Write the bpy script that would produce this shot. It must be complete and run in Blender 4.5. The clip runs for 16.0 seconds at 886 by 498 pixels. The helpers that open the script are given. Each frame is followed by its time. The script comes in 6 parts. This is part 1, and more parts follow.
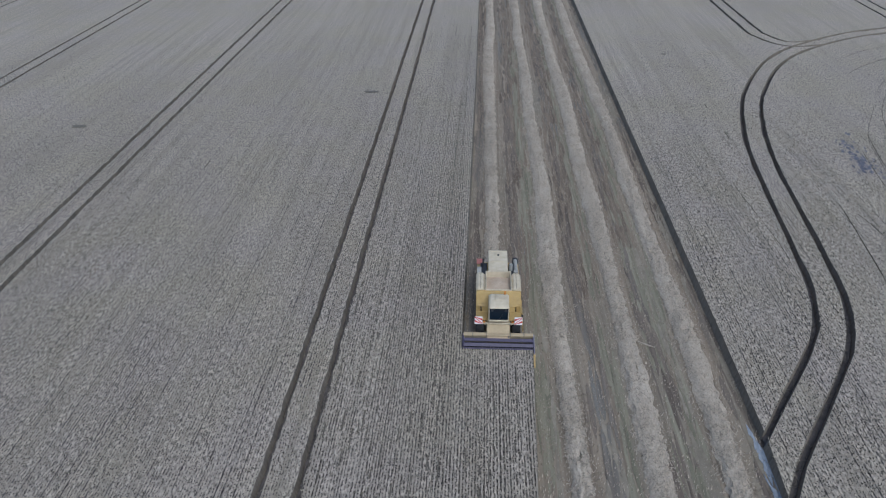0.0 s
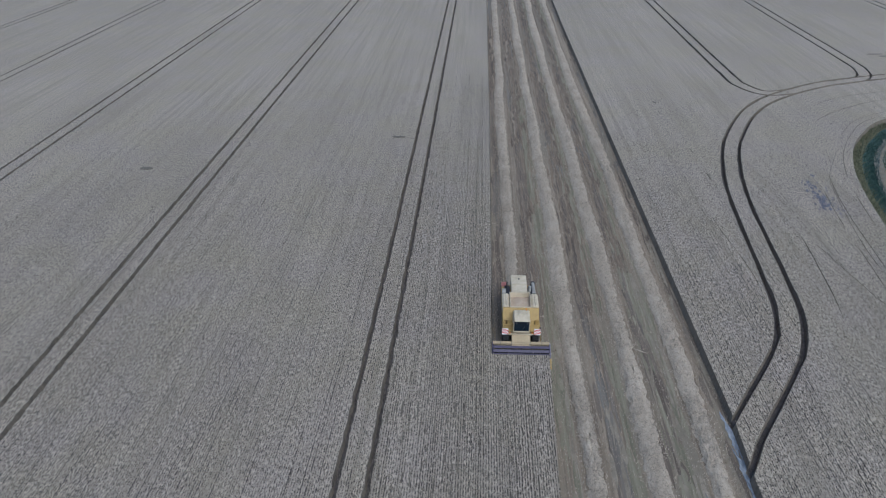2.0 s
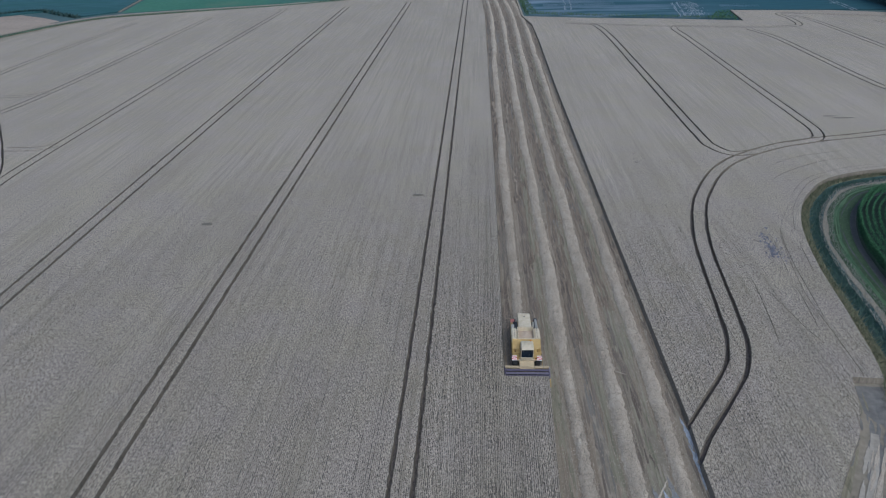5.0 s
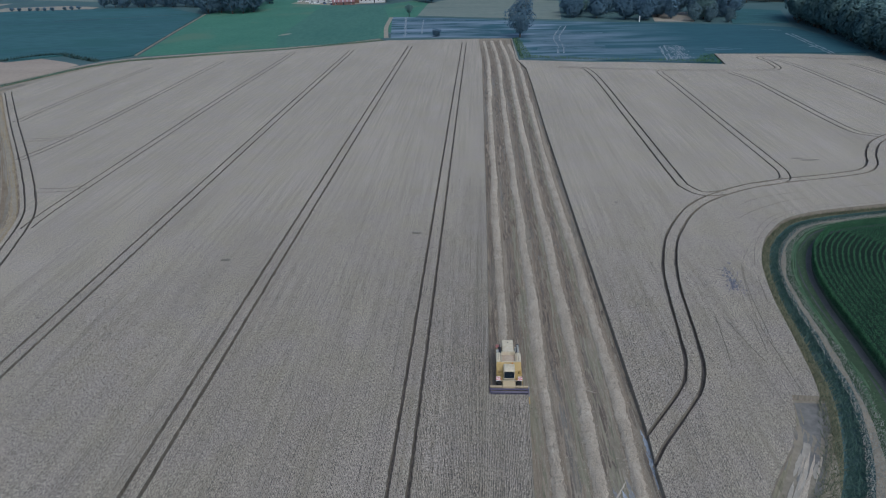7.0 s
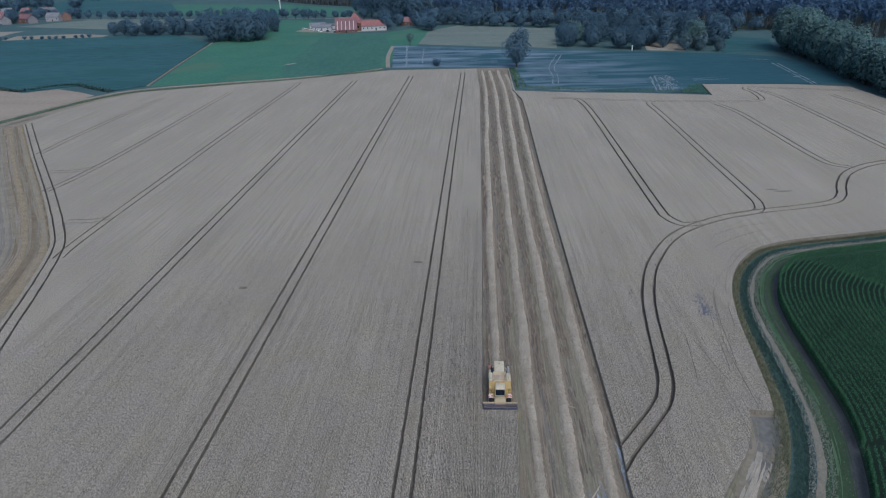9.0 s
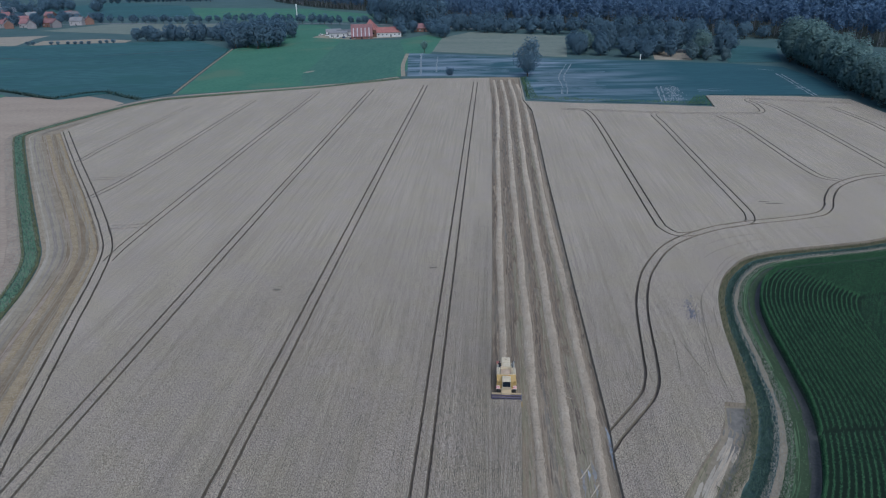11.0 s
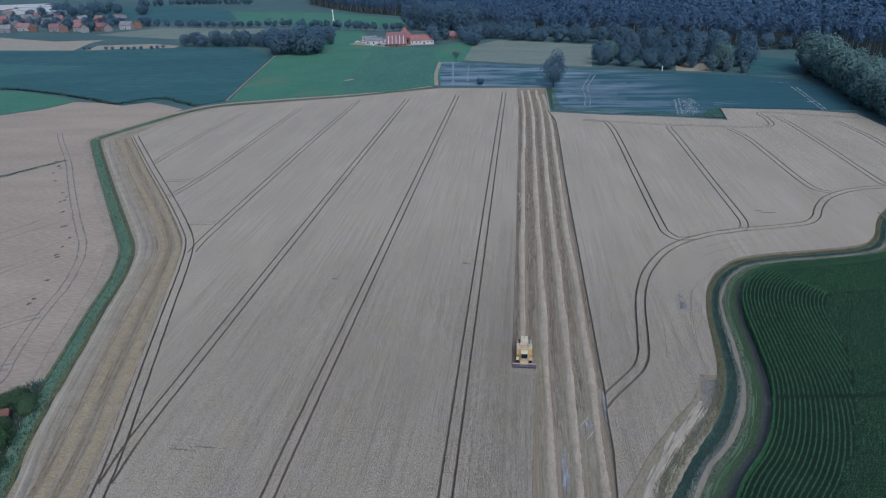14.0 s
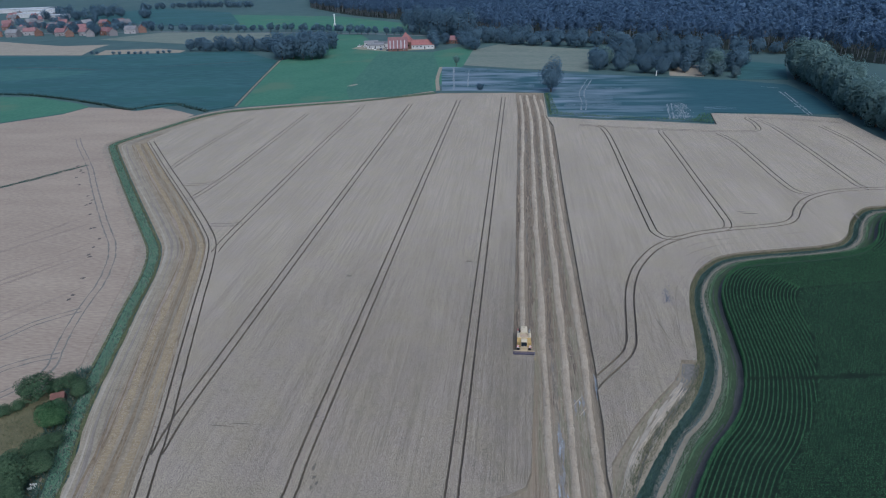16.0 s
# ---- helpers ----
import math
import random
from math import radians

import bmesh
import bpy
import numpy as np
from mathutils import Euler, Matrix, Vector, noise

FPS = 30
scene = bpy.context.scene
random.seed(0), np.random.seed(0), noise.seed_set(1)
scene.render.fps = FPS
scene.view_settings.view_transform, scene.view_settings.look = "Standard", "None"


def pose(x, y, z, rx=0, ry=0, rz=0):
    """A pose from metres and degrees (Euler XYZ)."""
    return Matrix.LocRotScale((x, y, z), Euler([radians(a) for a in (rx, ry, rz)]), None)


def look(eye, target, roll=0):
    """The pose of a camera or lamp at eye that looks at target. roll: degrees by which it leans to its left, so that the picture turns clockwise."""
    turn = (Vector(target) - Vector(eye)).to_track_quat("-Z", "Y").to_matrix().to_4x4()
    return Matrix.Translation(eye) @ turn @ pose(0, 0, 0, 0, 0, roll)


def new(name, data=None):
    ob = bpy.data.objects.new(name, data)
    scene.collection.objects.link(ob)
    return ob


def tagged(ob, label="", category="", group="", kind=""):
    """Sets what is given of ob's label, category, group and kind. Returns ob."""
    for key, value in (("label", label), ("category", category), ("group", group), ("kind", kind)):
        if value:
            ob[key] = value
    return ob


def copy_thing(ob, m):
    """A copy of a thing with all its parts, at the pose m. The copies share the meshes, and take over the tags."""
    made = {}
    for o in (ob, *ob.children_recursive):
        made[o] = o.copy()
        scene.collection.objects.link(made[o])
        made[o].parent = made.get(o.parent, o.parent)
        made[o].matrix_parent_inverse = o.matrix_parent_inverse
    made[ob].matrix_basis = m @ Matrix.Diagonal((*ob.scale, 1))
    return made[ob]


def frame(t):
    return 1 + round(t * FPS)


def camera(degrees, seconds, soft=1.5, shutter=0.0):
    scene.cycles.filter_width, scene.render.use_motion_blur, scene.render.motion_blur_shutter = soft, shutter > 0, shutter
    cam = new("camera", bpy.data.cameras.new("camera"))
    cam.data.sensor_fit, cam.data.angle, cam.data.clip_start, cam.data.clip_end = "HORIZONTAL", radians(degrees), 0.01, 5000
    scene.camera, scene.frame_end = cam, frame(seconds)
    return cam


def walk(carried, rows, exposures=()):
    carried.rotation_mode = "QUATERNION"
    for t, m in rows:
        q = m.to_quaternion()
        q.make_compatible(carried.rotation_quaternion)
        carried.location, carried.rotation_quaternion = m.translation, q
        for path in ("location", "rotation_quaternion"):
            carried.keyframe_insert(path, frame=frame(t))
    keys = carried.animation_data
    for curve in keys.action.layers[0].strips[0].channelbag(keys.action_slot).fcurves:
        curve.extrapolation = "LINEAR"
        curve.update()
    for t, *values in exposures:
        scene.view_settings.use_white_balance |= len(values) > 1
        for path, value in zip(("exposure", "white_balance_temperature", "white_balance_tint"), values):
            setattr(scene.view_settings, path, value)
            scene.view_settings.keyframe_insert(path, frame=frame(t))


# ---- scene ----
import collections

from mathutils import geometry

# ---- camera and its walk ----
cam = camera(70.0, 16.0, soft=1.15)
PATH = [
    (0.0, (10.18, -28.33, 25.84), (7.15, 12.54, -2.80), -1.51),
    (0.5, (9.96, -30.32, 26.86), (6.91, 11.01, -1.11), -1.40),
    (1.0, (9.45, -32.26, 28.17), (6.48, 9.34, 0.59), -1.35),
    (1.5, (8.80, -34.26, 29.77), (5.86, 7.56, 2.52), -1.41),
    (2.0, (8.15, -36.08, 31.01), (5.25, 6.00, 4.16), -1.39),
    (2.5, (7.37, -38.06, 32.35), (4.51, 4.31, 5.97), -1.43),
    (3.0, (6.81, -39.88, 33.52), (3.93, 2.75, 7.55), -1.42),
    (3.5, (6.57, -41.79, 34.78), (3.63, 1.11, 9.27), -1.55),
    (4.0, (6.27, -43.45, 36.37), (3.53, -0.39, 11.12), -1.58),
    (6.5, (7.89, -52.96, 42.46), (4.96, -8.54, 19.68), -1.68),
    (7.0, (8.19, -54.83, 43.86), (5.23, -10.18, 21.55), -1.72),
    (7.5, (8.41, -56.48, 45.12), (5.46, -11.62, 23.24), -1.76),
    (8.0, (8.73, -58.36, 46.49), (5.73, -13.28, 25.07), -1.73),
    (8.5, (8.86, -60.23, 47.94), (5.87, -14.96, 26.93), -1.78),
    (9.0, (9.03, -62.35, 49.50), (6.02, -17.08, 28.49), -1.85),
    (11.5, (9.23, -75.22, 57.26), (4.93, -30.05, 36.26), -1.86),
    (12.0, (9.39, -78.64, 58.95), (4.59, -33.52, 37.94), -1.89),
    (12.5, (9.58, -81.77, 60.10), (4.40, -36.67, 39.14), -1.72),
    (13.0, (9.51, -85.39, 61.88), (4.03, -40.34, 40.88), -1.77),
    (13.5, (9.63, -88.77, 63.30), (4.00, -43.75, 42.28), -1.78),
    (14.0, (9.69, -92.57, 64.93), (3.83, -47.59, 43.89), -1.83),
    (14.5, (9.79, -95.99, 66.38), (3.79, -51.07, 45.27), -1.87),
    (15.0, (9.73, -98.58, 67.77), (4.17, -53.59, 46.69), -1.94),
    (15.5, (9.61, -101.14, 68.85), (3.99, -56.15, 47.76), -1.93),
    (16.0, (9.41, -103.89, 69.96), (3.65, -58.90, 48.92), -1.93),
]
EXPOSURES = [(0.0, 0.83, 5230, 3), (4.0, 0.80, 5260, 3), (7.0, 0.76, 5320, 2), (9.0, 0.77, 5330, 3), (16.0, 0.93, 5340, 4)]
walk(cam, [(t, look(eye, at, roll)) for t, eye, at, roll in PATH], EXPOSURES)

# ---- overcast evening light ----
SUN_AZ, SUN_EL = 158.0, 52.0  # degrees: clockwise from +y, above the horizon
world = bpy.data.worlds.new("evening_sky")
scene.world = world
world.use_nodes = True
wn = world.node_tree.nodes
sky = wn.new("ShaderNodeTexSky")
sky.sky_type, sky.sun_disc = "NISHITA", False
sky.sun_elevation, sky.sun_rotation = radians(SUN_EL), radians(SUN_AZ)
sky.air_density, sky.dust_density, sky.ozone_density = 1.0, 4.0, 1.5
wn["Background"].inputs["Strength"].default_value = 0.075
world.node_tree.links.new(sky.outputs["Color"], wn["Background"].inputs["Color"])
sun = new("sun", bpy.data.lights.new("sun", "SUN"))
sun.data.energy, sun.data.angle, sun.data.color = 0.75, radians(40), (1.0, 0.95, 0.9)
sun_way = Vector((math.sin(radians(SUN_AZ)) * math.cos(radians(SUN_EL)), math.cos(radians(SUN_AZ)) * math.cos(radians(SUN_EL)), math.sin(radians(SUN_EL))))
sun.matrix_world = look(sun_way * 300, (0, 0, 0))

# ---- materials ----


def mat(name, dark, light, fine=6.0, coarse=0.3, rough=0.85, bump=0.0, stretch=(1, 1, 1), island=0.0, metal=0.0, mid=0.5, spread=0.18, obj_random=0.0, patch=None, mottle=0.4, thin=0.0, tint=None):
    """A rough surface between two colours, mottled at a fine and a coarse scale (per metre).
    mottle: the share of the coarse scale. thin: how far light shines through, as in leaves. patch: (colour, scale, threshold, softness, stretch) of a third colour in patches, which may fade out along x between two places.
    tint: (colour, scale) that multiplies the rest in broad soft patches."""
    m = bpy.data.materials.new(name)
    m.use_nodes = True
    n, ln = m.node_tree.nodes, m.node_tree.links
    bsdf = n["Principled BSDF"]
    bsdf.inputs["Roughness"].default_value, bsdf.inputs["Metallic"].default_value = rough, metal
    bsdf.inputs["Specular IOR Level"].default_value = 0.25
    tex = n.new("ShaderNodeTexCoord")
    mp = n.new("ShaderNodeMapping")
    mp.inputs["Scale"].default_value = stretch
    ln.new(tex.outputs["Object"], mp.inputs["Vector"])

    def noise_at(scale, detail, vec):
        t = n.new("ShaderNodeTexNoise")
        t.inputs["Scale"].default_value, t.inputs["Detail"].default_value = scale, detail
        ln.new(vec, t.inputs["Vector"])
        return t.outputs["Fac"]

    def math_node(op, a, b=None):
        t = n.new("ShaderNodeMath")
        t.operation = op
        for k, v in enumerate((a, b)):
            if v is None:
                continue
            if isinstance(v, (int, float)):
                t.inputs[k].default_value = v
            else:
                ln.new(v, t.inputs[k])
        return t.outputs[0]

    f = noise_at(fine, 4, mp.outputs["Vector"])
    c = noise_at(coarse, 3, mp.outputs["Vector"])
    v = math_node("ADD", math_node("MULTIPLY", f, 1 - mottle), math_node("MULTIPLY", c, mottle))
    if island:
        g = n.new("ShaderNodeNewGeometry")
        v = math_node("ADD", v, math_node("MULTIPLY", math_node("SUBTRACT", g.outputs["Random Per Island"], 0.5), island))
    if obj_random:
        g = n.new("ShaderNodeObjectInfo")
        v = math_node("ADD", v, math_node("MULTIPLY", math_node("SUBTRACT", g.outputs["Random"], 0.5), obj_random))
    ramp = n.new("ShaderNodeValToRGB")
    ramp.color_ramp.elements[0].position, ramp.color_ramp.elements[1].position = mid - spread, mid + spread
    ramp.color_ramp.elements[0].color, ramp.color_ramp.elements[1].color = (*dark, 1), (*light, 1)
    ln.new(v, ramp.inputs["Fac"])
    out = ramp.outputs["Color"]
    if patch:
        colour, scale, threshold, soft, pst, *fade = patch
        mp2 = n.new("ShaderNodeMapping")
        mp2.inputs["Scale"].default_value = pst
        ln.new(tex.outputs["Object"], mp2.inputs["Vector"])
        p = noise_at(scale, 5, mp2.outputs["Vector"])
        r2 = n.new("ShaderNodeValToRGB")
        r2.color_ramp.elements[0].position, r2.color_ramp.elements[1].position = threshold, threshold + soft
        ln.new(p, r2.inputs["Fac"])
        mix = n.new("ShaderNodeMix")
        mix.data_type = "RGBA"
        amount = r2.outputs["Color"]
        if fade:
            where, span = n.new("ShaderNodeSeparateXYZ"), n.new("ShaderNodeMapRange")
            ln.new(tex.outputs["Object"], where.inputs[0])
            ln.new(where.outputs[0], span.inputs["Value"])
            span.inputs["From Min"].default_value, span.inputs["From Max"].default_value = fade[0]
            span.inputs["To Min"].default_value, span.inputs["To Max"].default_value = 1.0, 0.0
            amount = math_node("MULTIPLY", amount, span.outputs[0])
        ln.new(amount, mix.inputs["Factor"])
        ln.new(out, mix.inputs[6])
        mix.inputs[7].default_value = (*colour, 1)
        out = mix.outputs[2]
    if tint:
        soft_patch = n.new("ShaderNodeMapRange")
        ln.new(noise_at(tint[1], 3, tex.outputs["Object"]), soft_patch.inputs["Value"])
        soft_patch.inputs["From Min"].default_value, soft_patch.inputs["From Max"].default_value = 0.36, 0.64
        mix = n.new("ShaderNodeMix")
        mix.data_type, mix.blend_type = "RGBA", "MULTIPLY"
        ln.new(soft_patch.outputs[0], mix.inputs["Factor"])
        ln.new(out, mix.inputs[6])
        mix.inputs[7].default_value = (*tint[0], 1)
        out = mix.outputs[2]
    ln.new(out, bsdf.inputs["Base Color"])
    if bump:
        b = n.new("ShaderNodeBump")
        b.inputs["Strength"].default_value, b.inputs["Distance"].default_value = bump, 0.1
        ln.new(f, b.inputs["Height"])
        ln.new(b.outputs["Normal"], bsdf.inputs["Normal"])
    if thin:
        tr, mx = n.new("ShaderNodeBsdfTranslucent"), n.new("ShaderNodeMixShader")
        mx.inputs["Fac"].default_value = thin
        ln.new(out, tr.inputs["Color"])
        ln.new(bsdf.outputs[0], mx.inputs[1])
        ln.new(tr.outputs[0], mx.inputs[2])
        ln.new(mx.outputs[0], n["Material Output"].inputs["Surface"])
    return m


M = {
    "wheat": mat("wheat", (0.138, 0.114, 0.093), (0.445, 0.374, 0.301), fine=5.8, coarse=0.05, stretch=(1.7, 0.6, 1), mid=0.49, spread=0.145, mottle=0.12, patch=((0.25, 0.21, 0.166), 0.35, 0.46, 0.26, (4.5, 0.08, 1)), bump=0.6, tint=((0.995, 1.0, 0.93), 0.16)),
    # The dark end colours some blades like the shade between ears.
    "wheat_ears": mat("wheat_ears", (0.034, 0.029, 0.025), (0.37, 0.315, 0.254), fine=1.0, coarse=0.05, stretch=(3.4, 0.06, 1), island=1.1, spread=0.22, mottle=0.12, tint=((0.995, 1.0, 0.93), 0.16)),
    "stubble": mat("stubble", (0.125, 0.095, 0.067), (0.30, 0.242, 0.176), fine=1.5, coarse=0.5, stretch=(2.6, 0.035, 1), spread=0.15, mottle=0.35, patch=((0.195, 0.166, 0.124), 0.25, 0.46, 0.22, (2.2, 0.16, 1)), bump=0.4),
    "stubble_gold": mat("stubble_gold", (0.165, 0.13, 0.09), (0.305, 0.25, 0.178), fine=1.5, coarse=0.3, stretch=(1, 1, 1), spread=0.2, bump=0.4),
    "straw": mat("straw", (0.25, 0.203, 0.15), (0.505, 0.422, 0.326), fine=9, coarse=0.5, stretch=(1.3, 0.8, 1), spread=0.2, bump=0.7),
    "straw_bits": mat("straw_bits", (0.20, 0.163, 0.121), (0.43, 0.36, 0.28), fine=3, coarse=0.4, island=0.7, spread=0.35),
    "soil": mat("soil", (0.040, 0.041, 0.040), (0.078, 0.079, 0.077), fine=4, coarse=0.4, bump=0.4),
    "pale_track": mat("pale_track", (0.18, 0.152, 0.113), (0.315, 0.272, 0.208), fine=3, coarse=0.3, bump=0.3),
    "grass": mat("grass", (0.027, 0.047, 0.023), (0.053, 0.078, 0.039), fine=2.5, coarse=0.15, bump=0.5),
    "verge": mat("verge", (0.045, 0.07, 0.03), (0.13, 0.13, 0.06), fine=1.5, coarse=0.25, bump=0.5),
    "reeds": mat("reeds", (0.085, 0.098, 0.058), (0.20, 0.188, 0.118), fine=0.8, coarse=0.12, island=0.6, spread=0.3, thin=0.3),
    "ditch_grass": mat("ditch_grass", (0.058, 0.105, 0.055), (0.125, 0.185, 0.10), fine=0.8, coarse=0.12, island=0.6, spread=0.3, thin=0.3),
    "dry_grass": mat("dry_grass", (0.165, 0.165, 0.14), (0.32, 0.31, 0.265), fine=0.8, coarse=0.12, island=0.6, spread=0.3, thin=0.3),
    "corn": mat("corn", (0.012, 0.044, 0.019), (0.052, 0.124, 0.055), fine=0.5, coarse=0.08, island=0.8, spread=0.35),
    # Meadow, beet and far ground are coloured bluer to include distance haze.
    "meadow": mat("meadow", (0.037, 0.114, 0.073), (0.066, 0.16, 0.102), fine=0.6, coarse=0.04, bump=0.3, patch=((0.08, 0.138, 0.088), 0.03, 0.55, 0.1, (1, 1, 1))),
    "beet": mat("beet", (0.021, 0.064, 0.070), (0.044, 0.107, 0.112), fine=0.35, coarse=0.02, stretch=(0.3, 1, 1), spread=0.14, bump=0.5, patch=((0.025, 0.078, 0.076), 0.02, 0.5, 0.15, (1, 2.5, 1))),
    "rough_meadow": mat("rough_meadow", (0.10, 0.128, 0.104), (0.178, 0.19, 0.158), fine=0.5, coarse=0.04, stretch=(0.5, 1.5, 1), bump=0.4),
    "sand": mat("sand", (0.21, 0.18, 0.14), (0.30, 0.26, 0.205), fine=0.8, coarse=0.1, bump=0.2),
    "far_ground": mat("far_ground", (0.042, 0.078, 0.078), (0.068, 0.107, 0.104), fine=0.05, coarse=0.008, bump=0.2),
    "neighbour": mat("neighbour_wheat", (0.21, 0.16, 0.125), (0.36, 0.29, 0.22), fine=1.5, coarse=0.05, stretch=(0.4, 1.5, 1), spread=0.22, bump=0.5),
    "bark": mat("bark", (0.05, 0.04, 0.03), (0.12, 0.10, 0.08), fine=4, coarse=1, stretch=(1, 1, 0.2), bump=0.5),
    # leaves_dark, leaves_mid, leaves_grey and forest hold distance haze as blue.
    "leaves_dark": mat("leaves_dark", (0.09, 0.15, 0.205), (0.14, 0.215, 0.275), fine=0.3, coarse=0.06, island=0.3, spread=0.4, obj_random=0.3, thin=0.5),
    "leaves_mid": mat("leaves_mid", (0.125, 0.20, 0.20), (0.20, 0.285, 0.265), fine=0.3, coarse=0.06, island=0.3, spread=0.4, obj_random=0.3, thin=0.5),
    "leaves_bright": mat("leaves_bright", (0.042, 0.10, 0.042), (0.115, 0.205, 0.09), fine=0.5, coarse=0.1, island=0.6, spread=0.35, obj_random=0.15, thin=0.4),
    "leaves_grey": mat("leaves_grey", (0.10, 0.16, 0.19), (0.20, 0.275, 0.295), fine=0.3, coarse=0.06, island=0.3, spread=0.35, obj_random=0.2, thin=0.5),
    "forest": mat("hazed_forest_leaves", (0.09, 0.15, 0.235), (0.13, 0.20, 0.295), fine=0.06, coarse=0.01, island=0.3, spread=0.4, thin=0.5),
    "yellow": mat("harvester_yellow", (0.34, 0.225, 0.078), (0.435, 0.30, 0.115), fine=3, coarse=0.8, rough=0.5, patch=((0.26, 0.19, 0.102), 1.2, 0.55, 0.2, (1, 1, 1))),
    "cream": mat("cream_paint", (0.44, 0.36, 0.245), (0.58, 0.49, 0.355), fine=3, coarse=0.8, rough=0.5, patch=((0.35, 0.29, 0.2), 1.0, 0.58, 0.2, (1, 1, 1))),
    # Roof red, dulled towards lilac to include distance haze.
    "red_roof": mat("red_tiles", (0.15, 0.08, 0.085), (0.235, 0.128, 0.13), fine=1.2, coarse=0.2, bump=0.3, obj_random=0.3),
    "grey_roof": mat("grey_roof", (0.10, 0.10, 0.11), (0.2, 0.2, 0.21), fine=1.2, coarse=0.2, obj_random=0.4),
    "white_wall": mat("white_wall", (0.36, 0.355, 0.36), (0.52, 0.515, 0.515), fine=1.5, coarse=0.3),
    "brick_wall": mat("brick_wall", (0.14, 0.078, 0.062), (0.225, 0.135, 0.108), fine=3, coarse=0.4, obj_random=0.3),
}


def plain(name, colour, rough=0.5, metal=0.0, grime=0.7):
    return mat(name, tuple(c * grime for c in colour), colour, fine=5, coarse=1.2, rough=rough, metal=metal)


M["steel"] = plain("worn_steel", (0.32, 0.31, 0.30), 0.4, 0.9)
M["dark_metal"] = plain("dark_metal", (0.045, 0.045, 0.05), 0.55, 0.3)
M["rubber"] = plain("tyre_rubber", (0.03, 0.029, 0.028), 0.85)
M["reel"] = plain("reel_violet_grey", (0.088, 0.074, 0.108), 0.5)
M["red"] = plain("red_paint", (0.50, 0.05, 0.04), 0.45)
M["white"] = plain("white_paint", (0.76, 0.75, 0.72), 0.45)
M["gold_straw"] = mat("gold_straw", (0.185, 0.138, 0.082), (0.345, 0.272, 0.168), fine=2.2, coarse=0.3, stretch=(0.7, 1.6, 1), spread=0.2, bump=0.5)
M["lilac_weeds"] = mat("lilac_weeds", (0.085, 0.082, 0.096), (0.165, 0.157, 0.178), fine=3, coarse=0.4, island=0.4, spread=0.25)
M["grain"] = mat("grain", (0.36, 0.27, 0.19), (0.48, 0.38, 0.28), fine=25, coarse=3)
M["glass"] = bpy.data.materials.new("dark_cab_glass")
M["glass"].use_nodes = True
gb = M["glass"].node_tree.nodes["Principled BSDF"]
gb.inputs["Base Color"].default_value, gb.inputs["Roughness"].default_value = (0.012, 0.02, 0.03, 1), 0.06
M["orange"] = plain("orange_lens", (0.6, 0.22, 0.03), 0.3)
# Orange tiles, with a little haze lilac in the colour.
M["orange_roof"] = mat("orange_tiles", (0.21, 0.088, 0.085), (0.29, 0.132, 0.122), fine=1.2, coarse=0.2, bump=0.3)
# Trodden crop, its colour also lowered for the shade inside the ruts.
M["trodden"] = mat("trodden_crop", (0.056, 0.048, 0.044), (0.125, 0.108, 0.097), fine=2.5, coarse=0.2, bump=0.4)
M["bare_soil"] = mat("bare_soil", (0.15, 0.14, 0.13), (0.25, 0.24, 0.23), fine=2.5, coarse=0.4, bump=0.3)
# The shade beneath the trees is put into this floor colour.
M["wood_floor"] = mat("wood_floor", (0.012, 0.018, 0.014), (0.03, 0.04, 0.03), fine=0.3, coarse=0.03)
# Near black: this soil colour holds the shade between the maize rows.
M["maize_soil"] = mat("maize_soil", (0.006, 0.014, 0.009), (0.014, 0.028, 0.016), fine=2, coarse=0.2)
M["stubble_brown"] = mat("stubble_brown", (0.105, 0.078, 0.055), (0.205, 0.157, 0.112), fine=1.8, coarse=0.4, stretch=(2.2, 0.15, 1), spread=0.2, bump=0.4, island=0.22)
M["row_gap"] = mat("row_gap", (0.10, 0.085, 0.07), (0.18, 0.155, 0.125), fine=4, coarse=0.3)
M["grey_paint"] = plain("grey_paint", (0.34, 0.32, 0.28), 0.5)
# Mown grass and vegetables, bluer than the plants for distance haze.
M["mown"] = mat("mown_grass", (0.036, 0.1, 0.074), (0.066, 0.142, 0.102), fine=0.6, coarse=0.05, stretch=(1, 0.3, 1), bump=0.3)
M["leek_bare"] = mat("thin_vegetables", (0.016, 0.055, 0.071), (0.032, 0.085, 0.10), fine=0.4, coarse=0.03, stretch=(0.35, 1.4, 1), bump=0.4, patch=((0.17, 0.21, 0.255), 0.05, 0.42, 0.22, (0.5, 2.2, 1), (45, 105)))
M["chalk"] = mat("pale_dry_soil", (0.15, 0.17, 0.185), (0.25, 0.275, 0.295), fine=1.5, coarse=0.2)
M["ditch_bright"] = mat("bright_ditch_grass", (0.115, 0.23, 0.152), (0.235, 0.355, 0.24), fine=0.5, coarse=0.1, island=0.5, spread=0.3, thin=0.3)
M["pale_bark"] = mat("pale_bark", (0.10, 0.11, 0.12), (0.20, 0.21, 0.22), fine=1.0, coarse=0.2)
M["header_inner"] = plain("worn_header_steel", (0.28, 0.235, 0.165), 0.5)
M["leaves_near"] = mat("leaves_near", (0.038, 0.075, 0.04), (0.105, 0.16, 0.085), fine=0.5, coarse=0.1, island=0.6, spread=0.35, obj_random=0.2, thin=0.3)
M["old_tiles"] = mat("old_tiles", (0.105, 0.05, 0.04), (0.175, 0.085, 0.068), fine=3, coarse=0.6)
